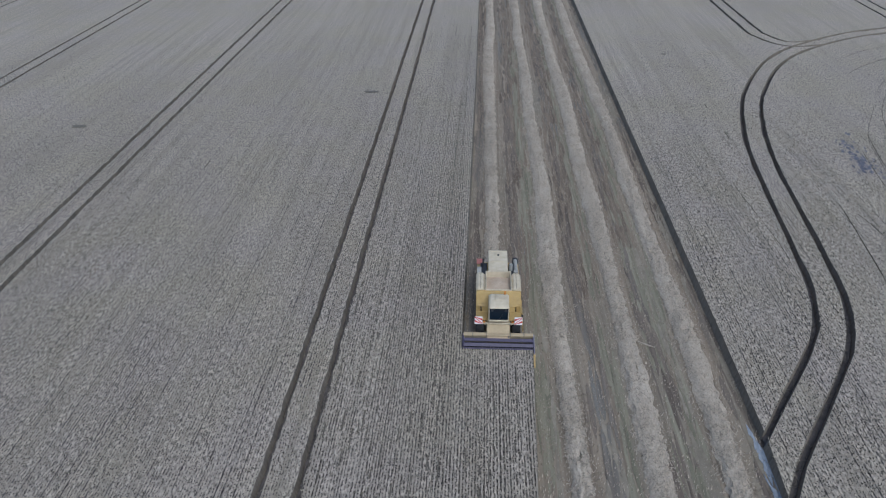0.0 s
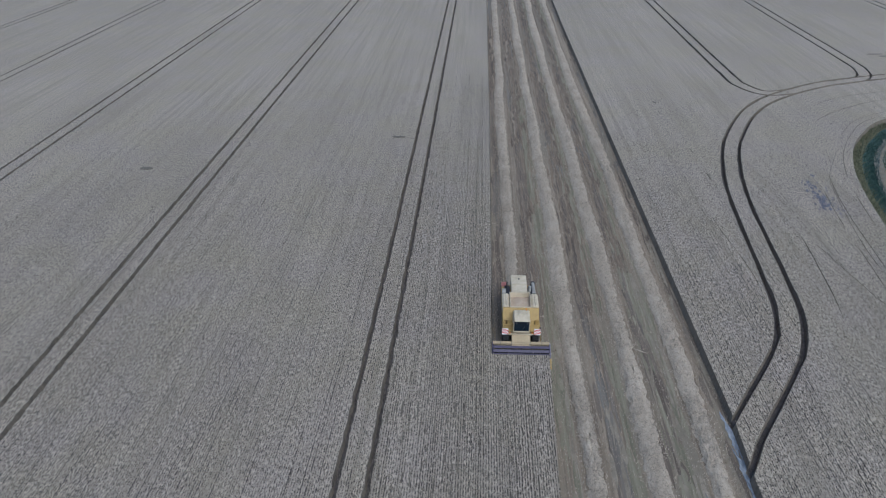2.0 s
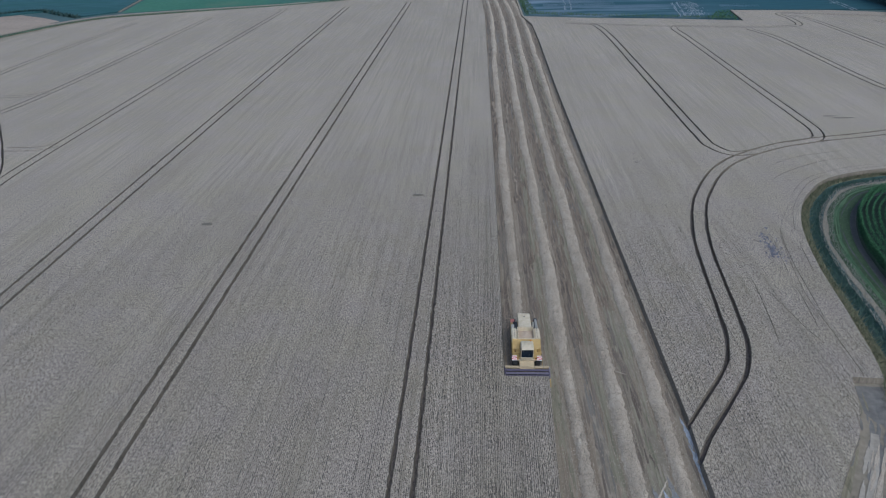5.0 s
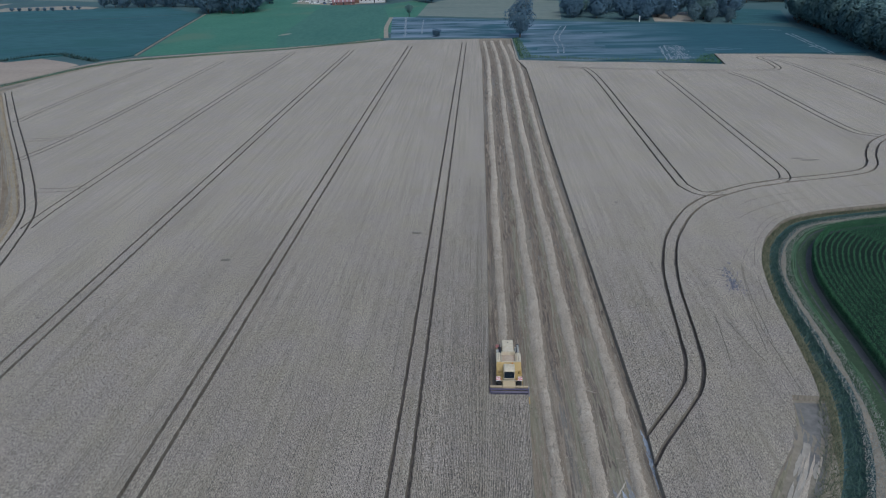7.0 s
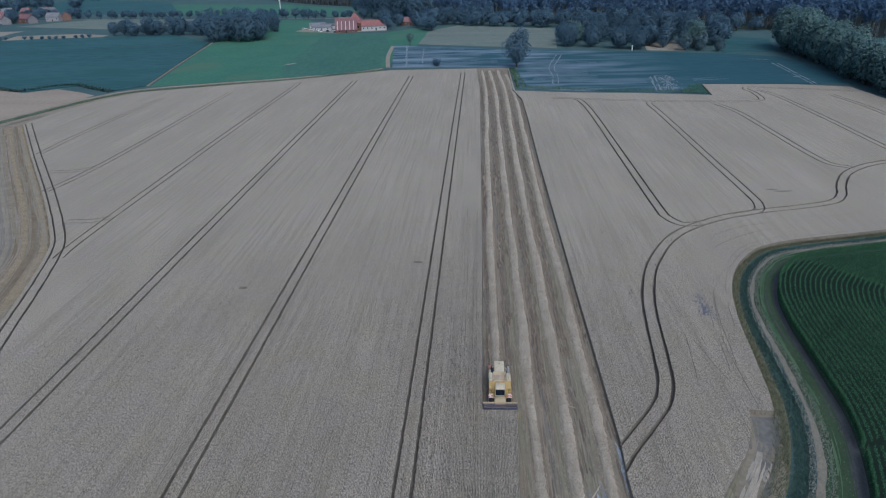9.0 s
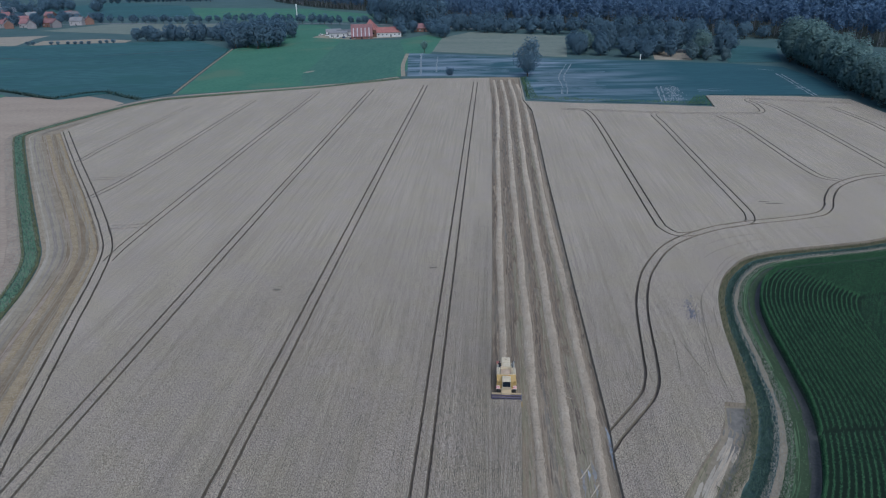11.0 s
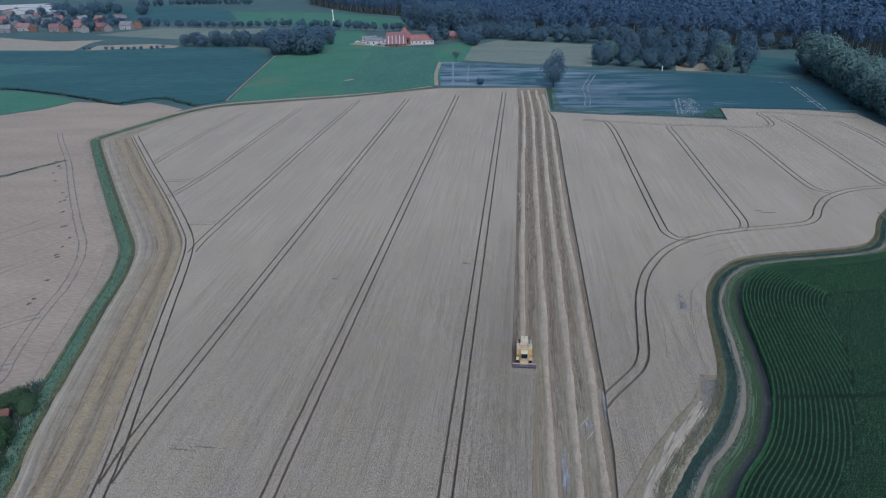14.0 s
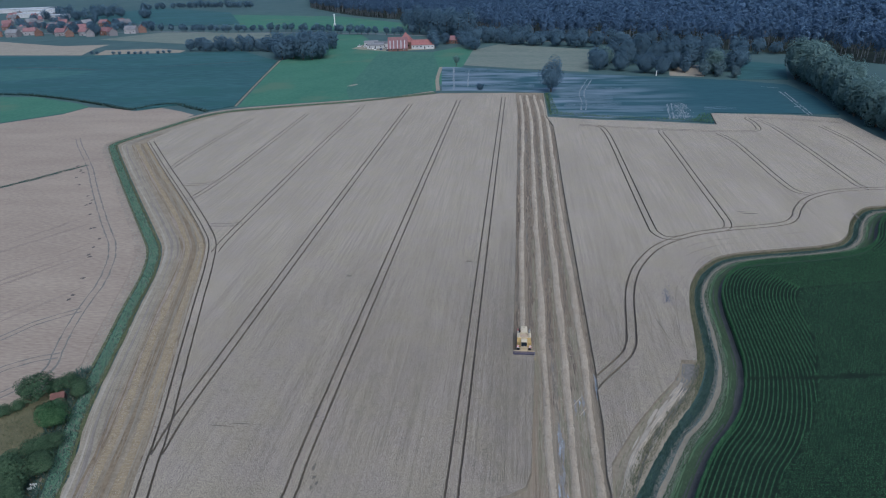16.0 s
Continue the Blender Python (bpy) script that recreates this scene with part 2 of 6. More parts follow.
# Stalk walls, toned down for the shade between stalks and in ruts.
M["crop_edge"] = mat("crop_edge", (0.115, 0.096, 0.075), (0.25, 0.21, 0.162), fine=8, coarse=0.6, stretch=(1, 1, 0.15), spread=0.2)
# Wheel wear; also painted as the shade beside the standing crop.
M["wheel_shade_band"] = mat("trampled_shaded_stubble", (0.09, 0.070, 0.053), (0.18, 0.142, 0.108), fine=1.6, coarse=0.5, stretch=(2.6, 0.06, 1), spread=0.17, mottle=0.35, patch=((0.168, 0.152, 0.13), 0.3, 0.5, 0.2, (2.0, 0.14, 1)), bump=0.4, island=0.22)
M["olive_stubble"] = mat("weedy_stubble", (0.135, 0.12, 0.08), (0.25, 0.22, 0.155), fine=1.6, coarse=0.5, stretch=(2.6, 0.06, 1), spread=0.17, mottle=0.35, bump=0.4, island=0.22)
M["grey_stubble"] = mat("grey_worn_stubble", (0.168, 0.14, 0.103), (0.272, 0.23, 0.172), fine=2.0, coarse=0.3, spread=0.2, bump=0.4, island=0.22)
M["pale_chaff"] = mat("pale_damp_chaff", (0.15, 0.165, 0.19), (0.34, 0.355, 0.38), fine=5, coarse=0.8, stretch=(1.5, 0.5, 1), spread=0.12, bump=0.3)
M["dry_verge"] = mat("dry_verge", (0.20, 0.156, 0.122), (0.345, 0.28, 0.215), fine=1.2, coarse=0.2, spread=0.22, bump=0.4)
M["scrub_dry"] = mat("dry_rough_grass", (0.10, 0.105, 0.056), (0.215, 0.19, 0.112), fine=0.7, coarse=0.15, island=0.4, spread=0.25, thin=0.2)
M["nettles"] = mat("nettles", (0.036, 0.072, 0.058), (0.085, 0.125, 0.10), fine=0.6, coarse=0.12, island=0.6, spread=0.3, thin=0.3)
M["neighbour_dull"] = mat("lodged_crop", (0.19, 0.148, 0.118), (0.30, 0.242, 0.19), fine=1.5, coarse=0.1, spread=0.22, bump=0.5)
M["pale_sheet"] = mat("pale_roof_sheet", (0.30, 0.31, 0.33), (0.42, 0.43, 0.45), fine=0.5, coarse=0.1, obj_random=0.3)
M["header_tan"] = plain("faded_header_paint", (0.42, 0.325, 0.20), 0.5, 0.0, 0.85)
M["path_pale"] = mat("pale_path_dust", (0.195, 0.163, 0.117), (0.318, 0.27, 0.20), fine=3, coarse=0.3, bump=0.3)
M["dull_wall"] = mat("dull_stucco", (0.20, 0.185, 0.19), (0.33, 0.31, 0.315), fine=1.5, coarse=0.3, obj_random=0.5)
M["faded_red"] = plain("faded_red_board", (0.46, 0.2, 0.18), 0.5)
M["ditch_mid"] = mat("dull_ditch_growth", (0.036, 0.076, 0.062), (0.095, 0.145, 0.115), fine=0.5, coarse=0.12, island=0.7, spread=0.32, thin=0.35)
M["trampled_gold"] = mat("trampled_gold", (0.12, 0.087, 0.055), (0.245, 0.187, 0.122), fine=1.8, coarse=0.4, spread=0.2, bump=0.4)
M["lilac_paint"] = plain("faded_lilac_paint", (0.27, 0.25, 0.33), 0.5)
# Near black, for the shade painted between the ears.
M["gap_shade"] = mat("gap_shade", (0.028, 0.024, 0.021), (0.075, 0.064, 0.055), fine=3, coarse=0.3, island=0.5, spread=0.3)
# Shares the beet's blue shift for haze.
M["thin_beet"] = mat("thin_beet", (0.028, 0.082, 0.08), (0.052, 0.122, 0.112), fine=0.35, coarse=0.02, stretch=(0.3, 1, 1), spread=0.14, bump=0.5)
M["thin_crop"] = mat("thin_blue_crop", (0.065, 0.105, 0.132), (0.125, 0.17, 0.205), fine=0.5, coarse=0.05, island=0.4, spread=0.25)
M["damp_stubble"] = mat("damp_stubble", (0.115, 0.104, 0.092), (0.195, 0.178, 0.158), fine=1.8, coarse=0.4, spread=0.2, bump=0.4)
M["path_white"] = mat("bleached_path", (0.25, 0.215, 0.17), (0.36, 0.315, 0.255), fine=2.5, coarse=0.3, spread=0.2, island=0.3)
M["lilac_rut"] = mat("worn_grey_rut", (0.17, 0.144, 0.12), (0.255, 0.218, 0.183), fine=2.5, coarse=0.3, spread=0.2, island=0.3)
M["hedge_dark"] = mat("dark_ditch_growth", (0.025, 0.05, 0.045), (0.06, 0.095, 0.08), fine=0.6, coarse=0.12, island=0.6, spread=0.3, thin=0.2)
M["car_blue"] = plain("blue_car_paint", (0.08, 0.12, 0.22), 0.25)

# ---- building helpers ----
GROUND = -0.7  # the crop's top stands at z = 0


def link_mesh(name, verts, faces, material, parent=None, label="", smooth=False, normals=None):
    """One mesh object from arrays or lists."""
    me = bpy.data.meshes.new(name)
    if isinstance(verts, np.ndarray):
        k = faces.shape[1]
        me.vertices.add(len(verts))
        me.vertices.foreach_set("co", verts.astype(np.float32).ravel())
        me.loops.add(faces.size)
        me.loops.foreach_set("vertex_index", faces.astype(np.int32).ravel())
        me.polygons.add(len(faces))
        me.polygons.foreach_set("loop_start", np.arange(0, faces.size, k, dtype=np.int32))
        me.update(calc_edges=True)
        me.validate()
    else:
        me.from_pydata(verts, [], faces)
        me.update()
    me.materials.append(material)
    if smooth:
        me.shade_smooth()
    if normals is not None:
        me.shade_smooth()
        me.normals_split_custom_set_from_vertices(normals)
    ob = new(name, me)
    ob.parent = parent
    if label:
        tagged(ob, label)
    return ob


def part(name, bm, material, parent=None, label="", smooth=False):
    me = bpy.data.meshes.new(name)
    bm.to_mesh(me)
    bm.free()
    me.materials.append(material)
    if smooth:
        me.shade_smooth()
    ob = new(name, me)
    ob.parent = parent
    if label:
        tagged(ob, label)
    return ob


def empty(name, m, label, category, group="", kind=""):
    ob = new(name)
    ob.matrix_basis = m
    return tagged(ob, label, category, group, kind)


def box(size, at=(0, 0, 0), bevel=0.03, turn=None, bm=None):
    """A bevelled box, its middle at `at`."""
    b = bm or bmesh.new()
    m = Matrix.Translation(at) @ (turn or Matrix()) @ Matrix.Diagonal((*size, 1))
    made = bmesh.ops.create_cube(b, size=1, matrix=m)["verts"]
    if bevel:
        edges = list({e for v in made for e in v.link_edges})
        bmesh.ops.bevel(b, geom=edges, offset=min(bevel, min(size) * 0.45), segments=1, affect="EDGES")
    return b


def prism(profile, x0, x1, bm=None, bevel=0.0):
    """A solid: profile of (y, z) points, drawn out along x."""
    b = bm or bmesh.new()
    lo = [b.verts.new((x0, y, z)) for y, z in profile]
    hi = [b.verts.new((x1, y, z)) for y, z in profile]
    k = len(profile)
    b.faces.new(lo)
    b.faces.new(hi[::-1])
    for i in range(k):
        b.faces.new((lo[i], hi[i], hi[(i + 1) % k], lo[(i + 1) % k]))
    bmesh.ops.recalc_face_normals(b, faces=b.faces)
    if bevel:
        bmesh.ops.bevel(b, geom=list(b.edges), offset=bevel, segments=1, affect="EDGES")
    return b


def rod(p, q, r, sides=8, bm=None):
    b = bm or bmesh.new()
    p, q = Vector(p), Vector(q)
    turn = (q - p).to_track_quat("Z", "Y").to_matrix().to_4x4()
    bmesh.ops.create_cone(b, cap_ends=True, segments=sides, radius1=r, radius2=r, depth=(q - p).length, matrix=Matrix.Translation((p + q) / 2) @ turn)
    return b


def curve_line(points, step=1.5):
    """A smooth line (Catmull-Rom) through plan points, sampled every step metres or so."""
    p = [np.array(q, float) for q in points]
    p = [2 * p[0] - p[1]] + p + [2 * p[-1] - p[-2]]
    out = []
    for a, b, c, d in zip(p, p[1:], p[2:], p[3:]):
        k = max(1, int(np.linalg.norm(c - b) / step))
        for s in np.arange(k) / k:
            out.append(0.5 * (2 * b + (c - a) * s + (2 * a - 5 * b + 4 * c - d) * s**2 + (3 * b - a - 3 * c + d) * s**3))
    out.append(p[-2])
    return np.array(out)


def beside(line, off):
    """The line moved off metres to its right."""
    t = np.gradient(line, axis=0)
    t /= np.linalg.norm(t, axis=1)[:, None]
    return line + np.asarray(off, float)[..., None] * np.stack([t[:, 1], -t[:, 0]], 1)


def ragged(line, a, b, seed, rough=0.07, taper=0):
    """A strip like band(), with uneven edges; taper: how many points at its ends it narrows over."""
    r = np.random.default_rng(seed)
    t = np.gradient(line, axis=0)
    t /= np.linalg.norm(t, axis=1)[:, None]
    side = np.stack([t[:, 1], -t[:, 0]], 1)
    n = len(line)
    k = np.minimum(1, (np.minimum(np.arange(n), np.arange(n)[::-1]) + 0.15) / taper) if taper else np.ones(n)
    return np.concatenate([line + ((a + r.uniform(-rough, rough, n)) * k)[:, None] * side, (line + ((b + r.uniform(-rough, rough, n)) * k)[:, None] * side)[::-1]])


def streaks(line, off, half, seed, cover=1.2, length=(1.2, 5.0), width=(0.06, 0.17), z=0.0, spread=0.03):
    """Many thin tapering strips strewn along a line, thinning out to both sides of the offset: verts and quads. off: metres, or one for each point."""
    r = np.random.default_rng(seed)
    t = np.gradient(line, axis=0)
    t /= np.linalg.norm(t, axis=1)[:, None]
    side = np.stack([t[:, 1], -t[:, 0]], 1)
    seg = np.r_[0, np.cumsum(np.linalg.norm(np.diff(line, axis=0), axis=1))]
    off = np.broadcast_to(np.asarray(off, float), (len(line),))
    n = int(seg[-1] * 2 * half * cover / (np.mean(length) * np.mean(width) * 1.6))
    ln, w = r.uniform(*length, n), r.uniform(*width, n)
    mid, u = r.uniform(0, seg[-1], n), r.normal(0, half * 0.6, n)
    k = np.linspace(-0.5, 0.5, 7)
    at = np.clip(mid[:, None] + ln[:, None] * k, 0, seg[-1])
    p = np.stack([np.interp(at, seg, line[:, q]) for q in (0, 1)], 2)
    nrm = np.stack([np.interp(at, seg, side[:, q]) for q in (0, 1)], 2)
    o = np.interp(at, seg, off) + u[:, None] + np.cumsum(r.normal(0, 0.015, (n, 7)), 1)
    h = w[:, None] * np.sqrt(np.maximum(0.02, 1 - (2 * k) ** 2))[None, :] * r.uniform(0.7, 1.2, (n, 7))
    zz = np.broadcast_to((z + r.uniform(0, spread, n))[:, None, None], (n, 7, 1))
    v = np.stack([np.concatenate([p + (o - h)[..., None] * nrm, zz], 2), np.concatenate([p + (o + h)[..., None] * nrm, zz], 2)], 2).reshape(-1, 3)
    a = (np.arange(n)[:, None] * 14 + np.arange(6)[None, :] * 2).ravel()[:, None]
    return v, np.concatenate([a, a + 1, a + 3, a + 2], 1)


def streak_layer(name, line, off, half, seed, material, label, category="stubble", **more):
    v, f = streaks(line, off, half, seed, **more)
    return tagged(link_mesh(name, v, f, material), label, category, kind="structure")


def band(line, a, b):
    """The plan polygon between two offsets of a line."""
    return np.concatenate([beside(line, a), beside(line, b)[::-1]])


def cdt(polygons):
    """Splits plan polygons into triangles. Returns points, triangles and, for each, the set of polygons it lies in."""
    verts, faces = [], []
    for poly in polygons:
        poly = np.asarray(poly, float)
        x, y = poly.T
        if np.sum(x * np.roll(y, -1) - y * np.roll(x, -1)) < 0:
            poly = poly[::-1]
        faces.append(list(range(len(verts), len(verts) + len(poly))))
        verts += [Vector((float(x), float(y))) for x, y in poly]
    v, _, f, _, _, of = geometry.delaunay_2d_cdt(verts, [], faces, 1, 1e-4)
    return np.array([(q.x, q.y) for q in v]), [list(q) for q in f], [set(q) for q in of]


def slab(name, poly, z, material, thick=0.3, kind="structure", label="", category="", parent=None):
    """A flat layer with that plan, its top at z."""
    v, f, _ = cdt([poly])
    k = len(v)
    verts = [(x, y, z) for x, y in v] + [(x, y, z - thick) for x, y in v]
    faces, edges = [], collections.Counter()
    for q in f:
        faces.append(q)
        for a, b in zip(q, q[1:] + q[:1]):
            edges[(a, b)] += 1
    faces += [(a, a + k, b + k, b) for (a, b) in edges if (b, a) not in edges]
    ob = link_mesh(name, verts, faces, material, parent)
    return tagged(ob, label, category, kind=kind)


def scatter(points, triangles, per_m2, rng):
    """Random plan points on triangles, per_m2 a number or a function of plan points."""
    tri = points[np.array(triangles)]
    d1, d2 = tri[:, 1] - tri[:, 0], tri[:, 2] - tri[:, 0]
    area = np.abs(d1[:, 0] * d2[:, 1] - d1[:, 1] * d2[:, 0]) / 2
    top = per_m2
    n = rng.poisson(area * top)
    idx = np.repeat(np.arange(len(tri)), n)
    s, t = rng.random(len(idx)), rng.random(len(idx))
    flip = s + t > 1
    s[flip], t[flip] = 1 - s[flip], 1 - t[flip]
    return tri[idx, 0] + s[:, None] * d1[idx] + t[:, None] * d2[idx]


def blades(xy, z, length, width, rng, droop=0.5):
    """Upright leaning grass blades, one triangle each."""
    n = len(xy)
    a = rng.uniform(0, 2 * np.pi, n)
    h = length * rng.uniform(0.5, 1.4, n)
    side = np.stack([-np.sin(a), np.cos(a), np.zeros(n)], 1) * width / 2
    foot = np.c_[xy, np.full(n, z) if np.isscalar(z) else z]
    tip = foot + np.stack([droop * h * np.cos(a), droop * h * np.sin(a), h], 1)
    verts = np.stack([foot - side, foot + side, tip], 1).reshape(-1, 3)
    return verts, np.arange(3 * n).reshape(-1, 3)


def inside(poly, xy):
    """Whether plan points lie in a polygon."""
    p, q = np.asarray(poly), np.roll(poly, -1, axis=0)
    hit = np.zeros(len(xy), bool)
    for (x1, y1), (x2, y2) in zip(p, q):
        if y1 == y2:
            continue
        cross = (y1 > xy[:, 1]) != (y2 > xy[:, 1])
        hit ^= cross & (xy[:, 0] < (x2 - x1) * (xy[:, 1] - y1) / (y2 - y1) + x1)
    return hit


def hole_free(edge_a, edge_b):
    return np.concatenate([edge_a, edge_b[::-1]])


# ---- plan of the fields (metres; y runs along the tramlines, away from the first view) ----
RIGHT_BANK = curve_line([(8, -70), (20, -48), (25.6, -35.5), (28.1, -29.9), (33.0, -20.8), (39.5, -11.7), (43.9, -1.4), (45.7, 8.5), (47.3, 19.8), (50.1, 30.4), (55.1, 39.4), (63.6, 46.2), (87.4, 52.4), (95.3, 58.1), (101.9, 70.0), (108.8, 78.8), (115.8, 81.3), (136, 84), (165, 90)])
LEFT_DITCH = curve_line([(-50, -70), (-58.2, -42.6), (-66.4, -22.7), (-73.2, -1.5), (-77.7, 12.3), (-82.8, 29.0), (-88.7, 42.3), (-96.7, 53.6), (-113.7, 76.0), (-140.2, 111.3), (-162, 141), (-166, 149), (-163.6, 161), (-156, 186), (-151, 199), (-140, 212.5), (-110, 224), (-76, 235.5), (-38, 257)], 2.0)
LEFT_TRAM = curve_line([(-34, -70), (-44, -41.4), (-48.2, -27.2), (-54, -10.1), (-61.9, 13.2), (-68.5, 33), (-74.0, 46.9), (-80.3, 56.8), (-87.3, 66.6), (-98.7, 82.0), (-121.6, 112.2), (-150.4, 151.0)], 2.0)
RIGHT_TRAM = curve_line([(20.6, -15.0), (22.2, -12.3), (23.6, -10.0), (24.7, -8.3), (25.6, -7.0), (27.2, -4.8), (29.4, -1.9), (31.1, 1.0), (32.2, 4.5), (32.8, 8.5), (33.3, 12.8), (33.8, 17.0), (34.4, 21.7), (35.6, 28.0), (37.9, 35.8), (40.9, 42.3), (44.8, 48.7), (50.1, 54.1), (58.6, 59.4), (67.2, 62.4), (75.5, 64.5), (83.2, 67.2), (87.2, 71.6), (90.0, 77.4), (94.8, 85.0), (100.2, 90.0), (106.0, 93.4), (112.4, 95.5), (123.5, 97.1), (150, 100)])
CUT_LEFT = [(7.3, 252), (7.5, 242.6), (8.7, 196.6), (9.0, 114), (9.2, 43.5), (9.1, 4), (9.1, -1.4), (13.25, -1.4), (12.8, -15.1), (12.4, -25.6), (12.2, -31.9), (11.4, -34.8), (8.9, -36.6), (5, -38), (-10, -42), (-30, -48), (-37, -52), (-35.6, -66)]
CUT_RIGHT = [(7.6, -70), (19.4, -48.6), (23.2, -40), (23.6, -35), (23.4, -31.8), (23.7, -26.5), (24.1, -20.7), (24.1, -12), (24.4, -7), (24.4, 0.4), (24.3, 43), (24.3, 100), (24.7, 150), (24.6, 178), (22.0, 196.3), (22.2, 252)]
CLEARING = [(23.6, -36), (24.3, -29), (29.0, -20.4), (34.0, -12.9), (37.5, -8.2), (39.2, -5.0), (40.5, -1.0), (43.95, -1.15), (42.2, -6.2), (39.5, -11.7), (36.4, -16.5), (33.0, -20.8), (30.4, -25.2), (28.1, -29.9), (25.6, -35.5), (20, -48)]


def right_side(off):
    """A line off metres beyond the right-hand bank; its strips are wider towards the south."""
    k = np.interp(RIGHT_BANK[:, 1], [-15, 25], [1.55, 1.0])
    t = np.gradient(RIGHT_BANK, axis=0)
    t /= np.linalg.norm(t, axis=1)[:, None]
    return RIGHT_BANK + (off * k)[:, None] * np.stack([t[:, 1], -t[:, 0]], 1)


def maize_side(off):
    """The maize stands back a little further in the north."""
    t = np.gradient(RIGHT_BANK, axis=0)
    t /= np.linalg.norm(t, axis=1)[:, None]
    return right_side(off) + np.interp(RIGHT_BANK[:, 1], [4, 24], [0.0, 0.75])[:, None] * np.stack([t[:, 1], -t[:, 0]], 1)


def rough_side(off, amp, seed):
    """The same line with an uneven edge."""
    r = np.random.default_rng(seed)
    n = len(RIGHT_BANK)
    wave = np.interp(np.arange(n), np.arange(0, n + 3, 3), r.uniform(-amp, amp, len(np.arange(0, n + 3, 3)))) + r.uniform(-amp, amp, n) * 0.4
    return right_side(off) + wave[:, None] * np.stack([np.gradient(RIGHT_BANK[:, 1]), -np.gradient(RIGHT_BANK[:, 0])], 1) / np.linalg.norm(np.gradient(RIGHT_BANK, axis=0), axis=1)[:, None]


# ground: one sheet to the horizon, with the two ditches sunk into it
ditch_polys = [hole_free(right_side(0.6), right_side(2.1)), hole_free(right_side(1.1), right_side(1.6)), band(LEFT_DITCH, -2.0, 2.0), band(LEFT_DITCH, -0.6, 0.6)]
gv, gf, _ = cdt([np.array([(-4200, -4200), (4200, -4200), (4200, 4200), (-4200, 4200)])] + ditch_polys)
low = np.zeros(len(gv), bool)
for poly in (hole_free(right_side(1.09), right_side(1.61)), band(LEFT_DITCH, -0.61, 0.61)):
    low |= inside(poly, gv)
tagged(link_mesh("ground", [(x, y, GROUND - (0.4 if d else 0)) for (x, y), d in zip(gv, low)], gf, M["far_ground"]), "flat green farmland reaching to the horizon, tinted blue for haze", "ground", kind="structure")

# standing wheat, with the wheel tracks and the cut strips sunk into it
far_rim = [(-152, 153), (-151, 172), (-146, 190), (-137, 206), (-76, 229), (-35, 250), (3, 250), (22.5, 249.5), (22.8, 194), (45.5, 188), (70, 184.5), (94.5, 178.5), (97.5, 200), (131, 196), (149, 189), (150, 152), (158, 92)]
wheat_plan = np.concatenate([beside(LEFT_TRAM, -1.75), far_rim, right_side(-0.55)[RIGHT_BANK[:, 0] < 157][::-1]])
cut_plan = np.array(CUT_LEFT[::-1] + CUT_RIGHT[::-1])


def tracks(line, width=0.4, gauge=1.85):
    return [ragged(line, s * gauge / 2 - width / 2, s * gauge / 2 + width / 2, len(line) + s, 0.055) for s in (-1, 1)]


ruts = tracks(LEFT_TRAM, 0.36) + tracks(RIGHT_TRAM, 0.43)
WEST_TRACKS = [  # sprayer tracks, 24 m apart
    [(0.9, -75), (0.9, 20), (0.9, 120), (1.0, 239)],
    [(-23.1, -60), (-22.5, -40), (-22.8, -31), (-22.9, -10), (-22.9, 90), (-22.6, 233)],
    [(-46.3, -33), (-47.2, -22), (-47.3, 0), (-47.4, 84), (-47.0, 224)],
    [(-70.6, 41), (-71.3, 50), (-71.6, 75), (-72.0, 138), (-71.6, 214), (-73.5, 218.5), (-80, 216.5)],
    [(-97.6, 79), (-96, 92), (-95.4, 119), (-96.2, 203)],
    [(-121, 112), (-122, 128), (-122, 156), (-121, 193)],
    [(-71.5, 61.5), (-74.5, 59.6), (-80.5, 59.2)],
    [(-96, 99), (-99, 95.4), (-106.5, 94.5)],
]
EAST_TRACKS = [
    [(54, 56.5), (49.2, 55.5), (46.9, 59), (46.4, 66), (46.5, 108), (46.6, 150), (45.8, 170), (43.5, 176.5), (36, 178.5)],
    [(60.8, 60.0), (65.6, 62.2), (67.5, 66), (68.0, 73), (68.2, 103), (68.7, 151), (68.6, 166), (71, 170)],
    [(99, 90.5), (95.4, 94), (94.4, 105), (94.2, 125), (93.8, 150), (91, 164)],
    [(119, 95.6), (116.6, 99), (116.4, 107), (116.9, 140), (116.4, 174), (113.8, 187)],
    [(136.5, 97.5), (136, 122), (137.4, 152), (135.5, 176)],
    [(36, 178.5), (69.4, 170.6), (92.7, 167.2), (105, 167.2), (109.2, 171), (110.6, 181), (112, 191.4), (131, 186.5), (146, 181)],
]
for line in WEST_TRACKS + EAST_TRACKS:
    ruts += tracks(curve_line(line, 0.42), 0.4 if abs(line[0][0]) < 60 else 0.33)
# thin broken gaps between drilled rows, most of them in the last uncut strip
GAPS = [[(49.6, 34.8), (46, 28.4), (44.5, 23.5), (42.4, 12.8), (42.0, 5), (41.7, -0.6)], [(38.5, 14), (39.6, 7), (40.3, 4)], [(30.7, 18), (31.2, 10), (31.0, 6)]]
thin = [ragged(curve_line(g, 0.7), -0.025, 0.025, 5 + k, 0.015) for k, g in enumerate(GAPS)]
r_arc = np.random.default_rng(12)
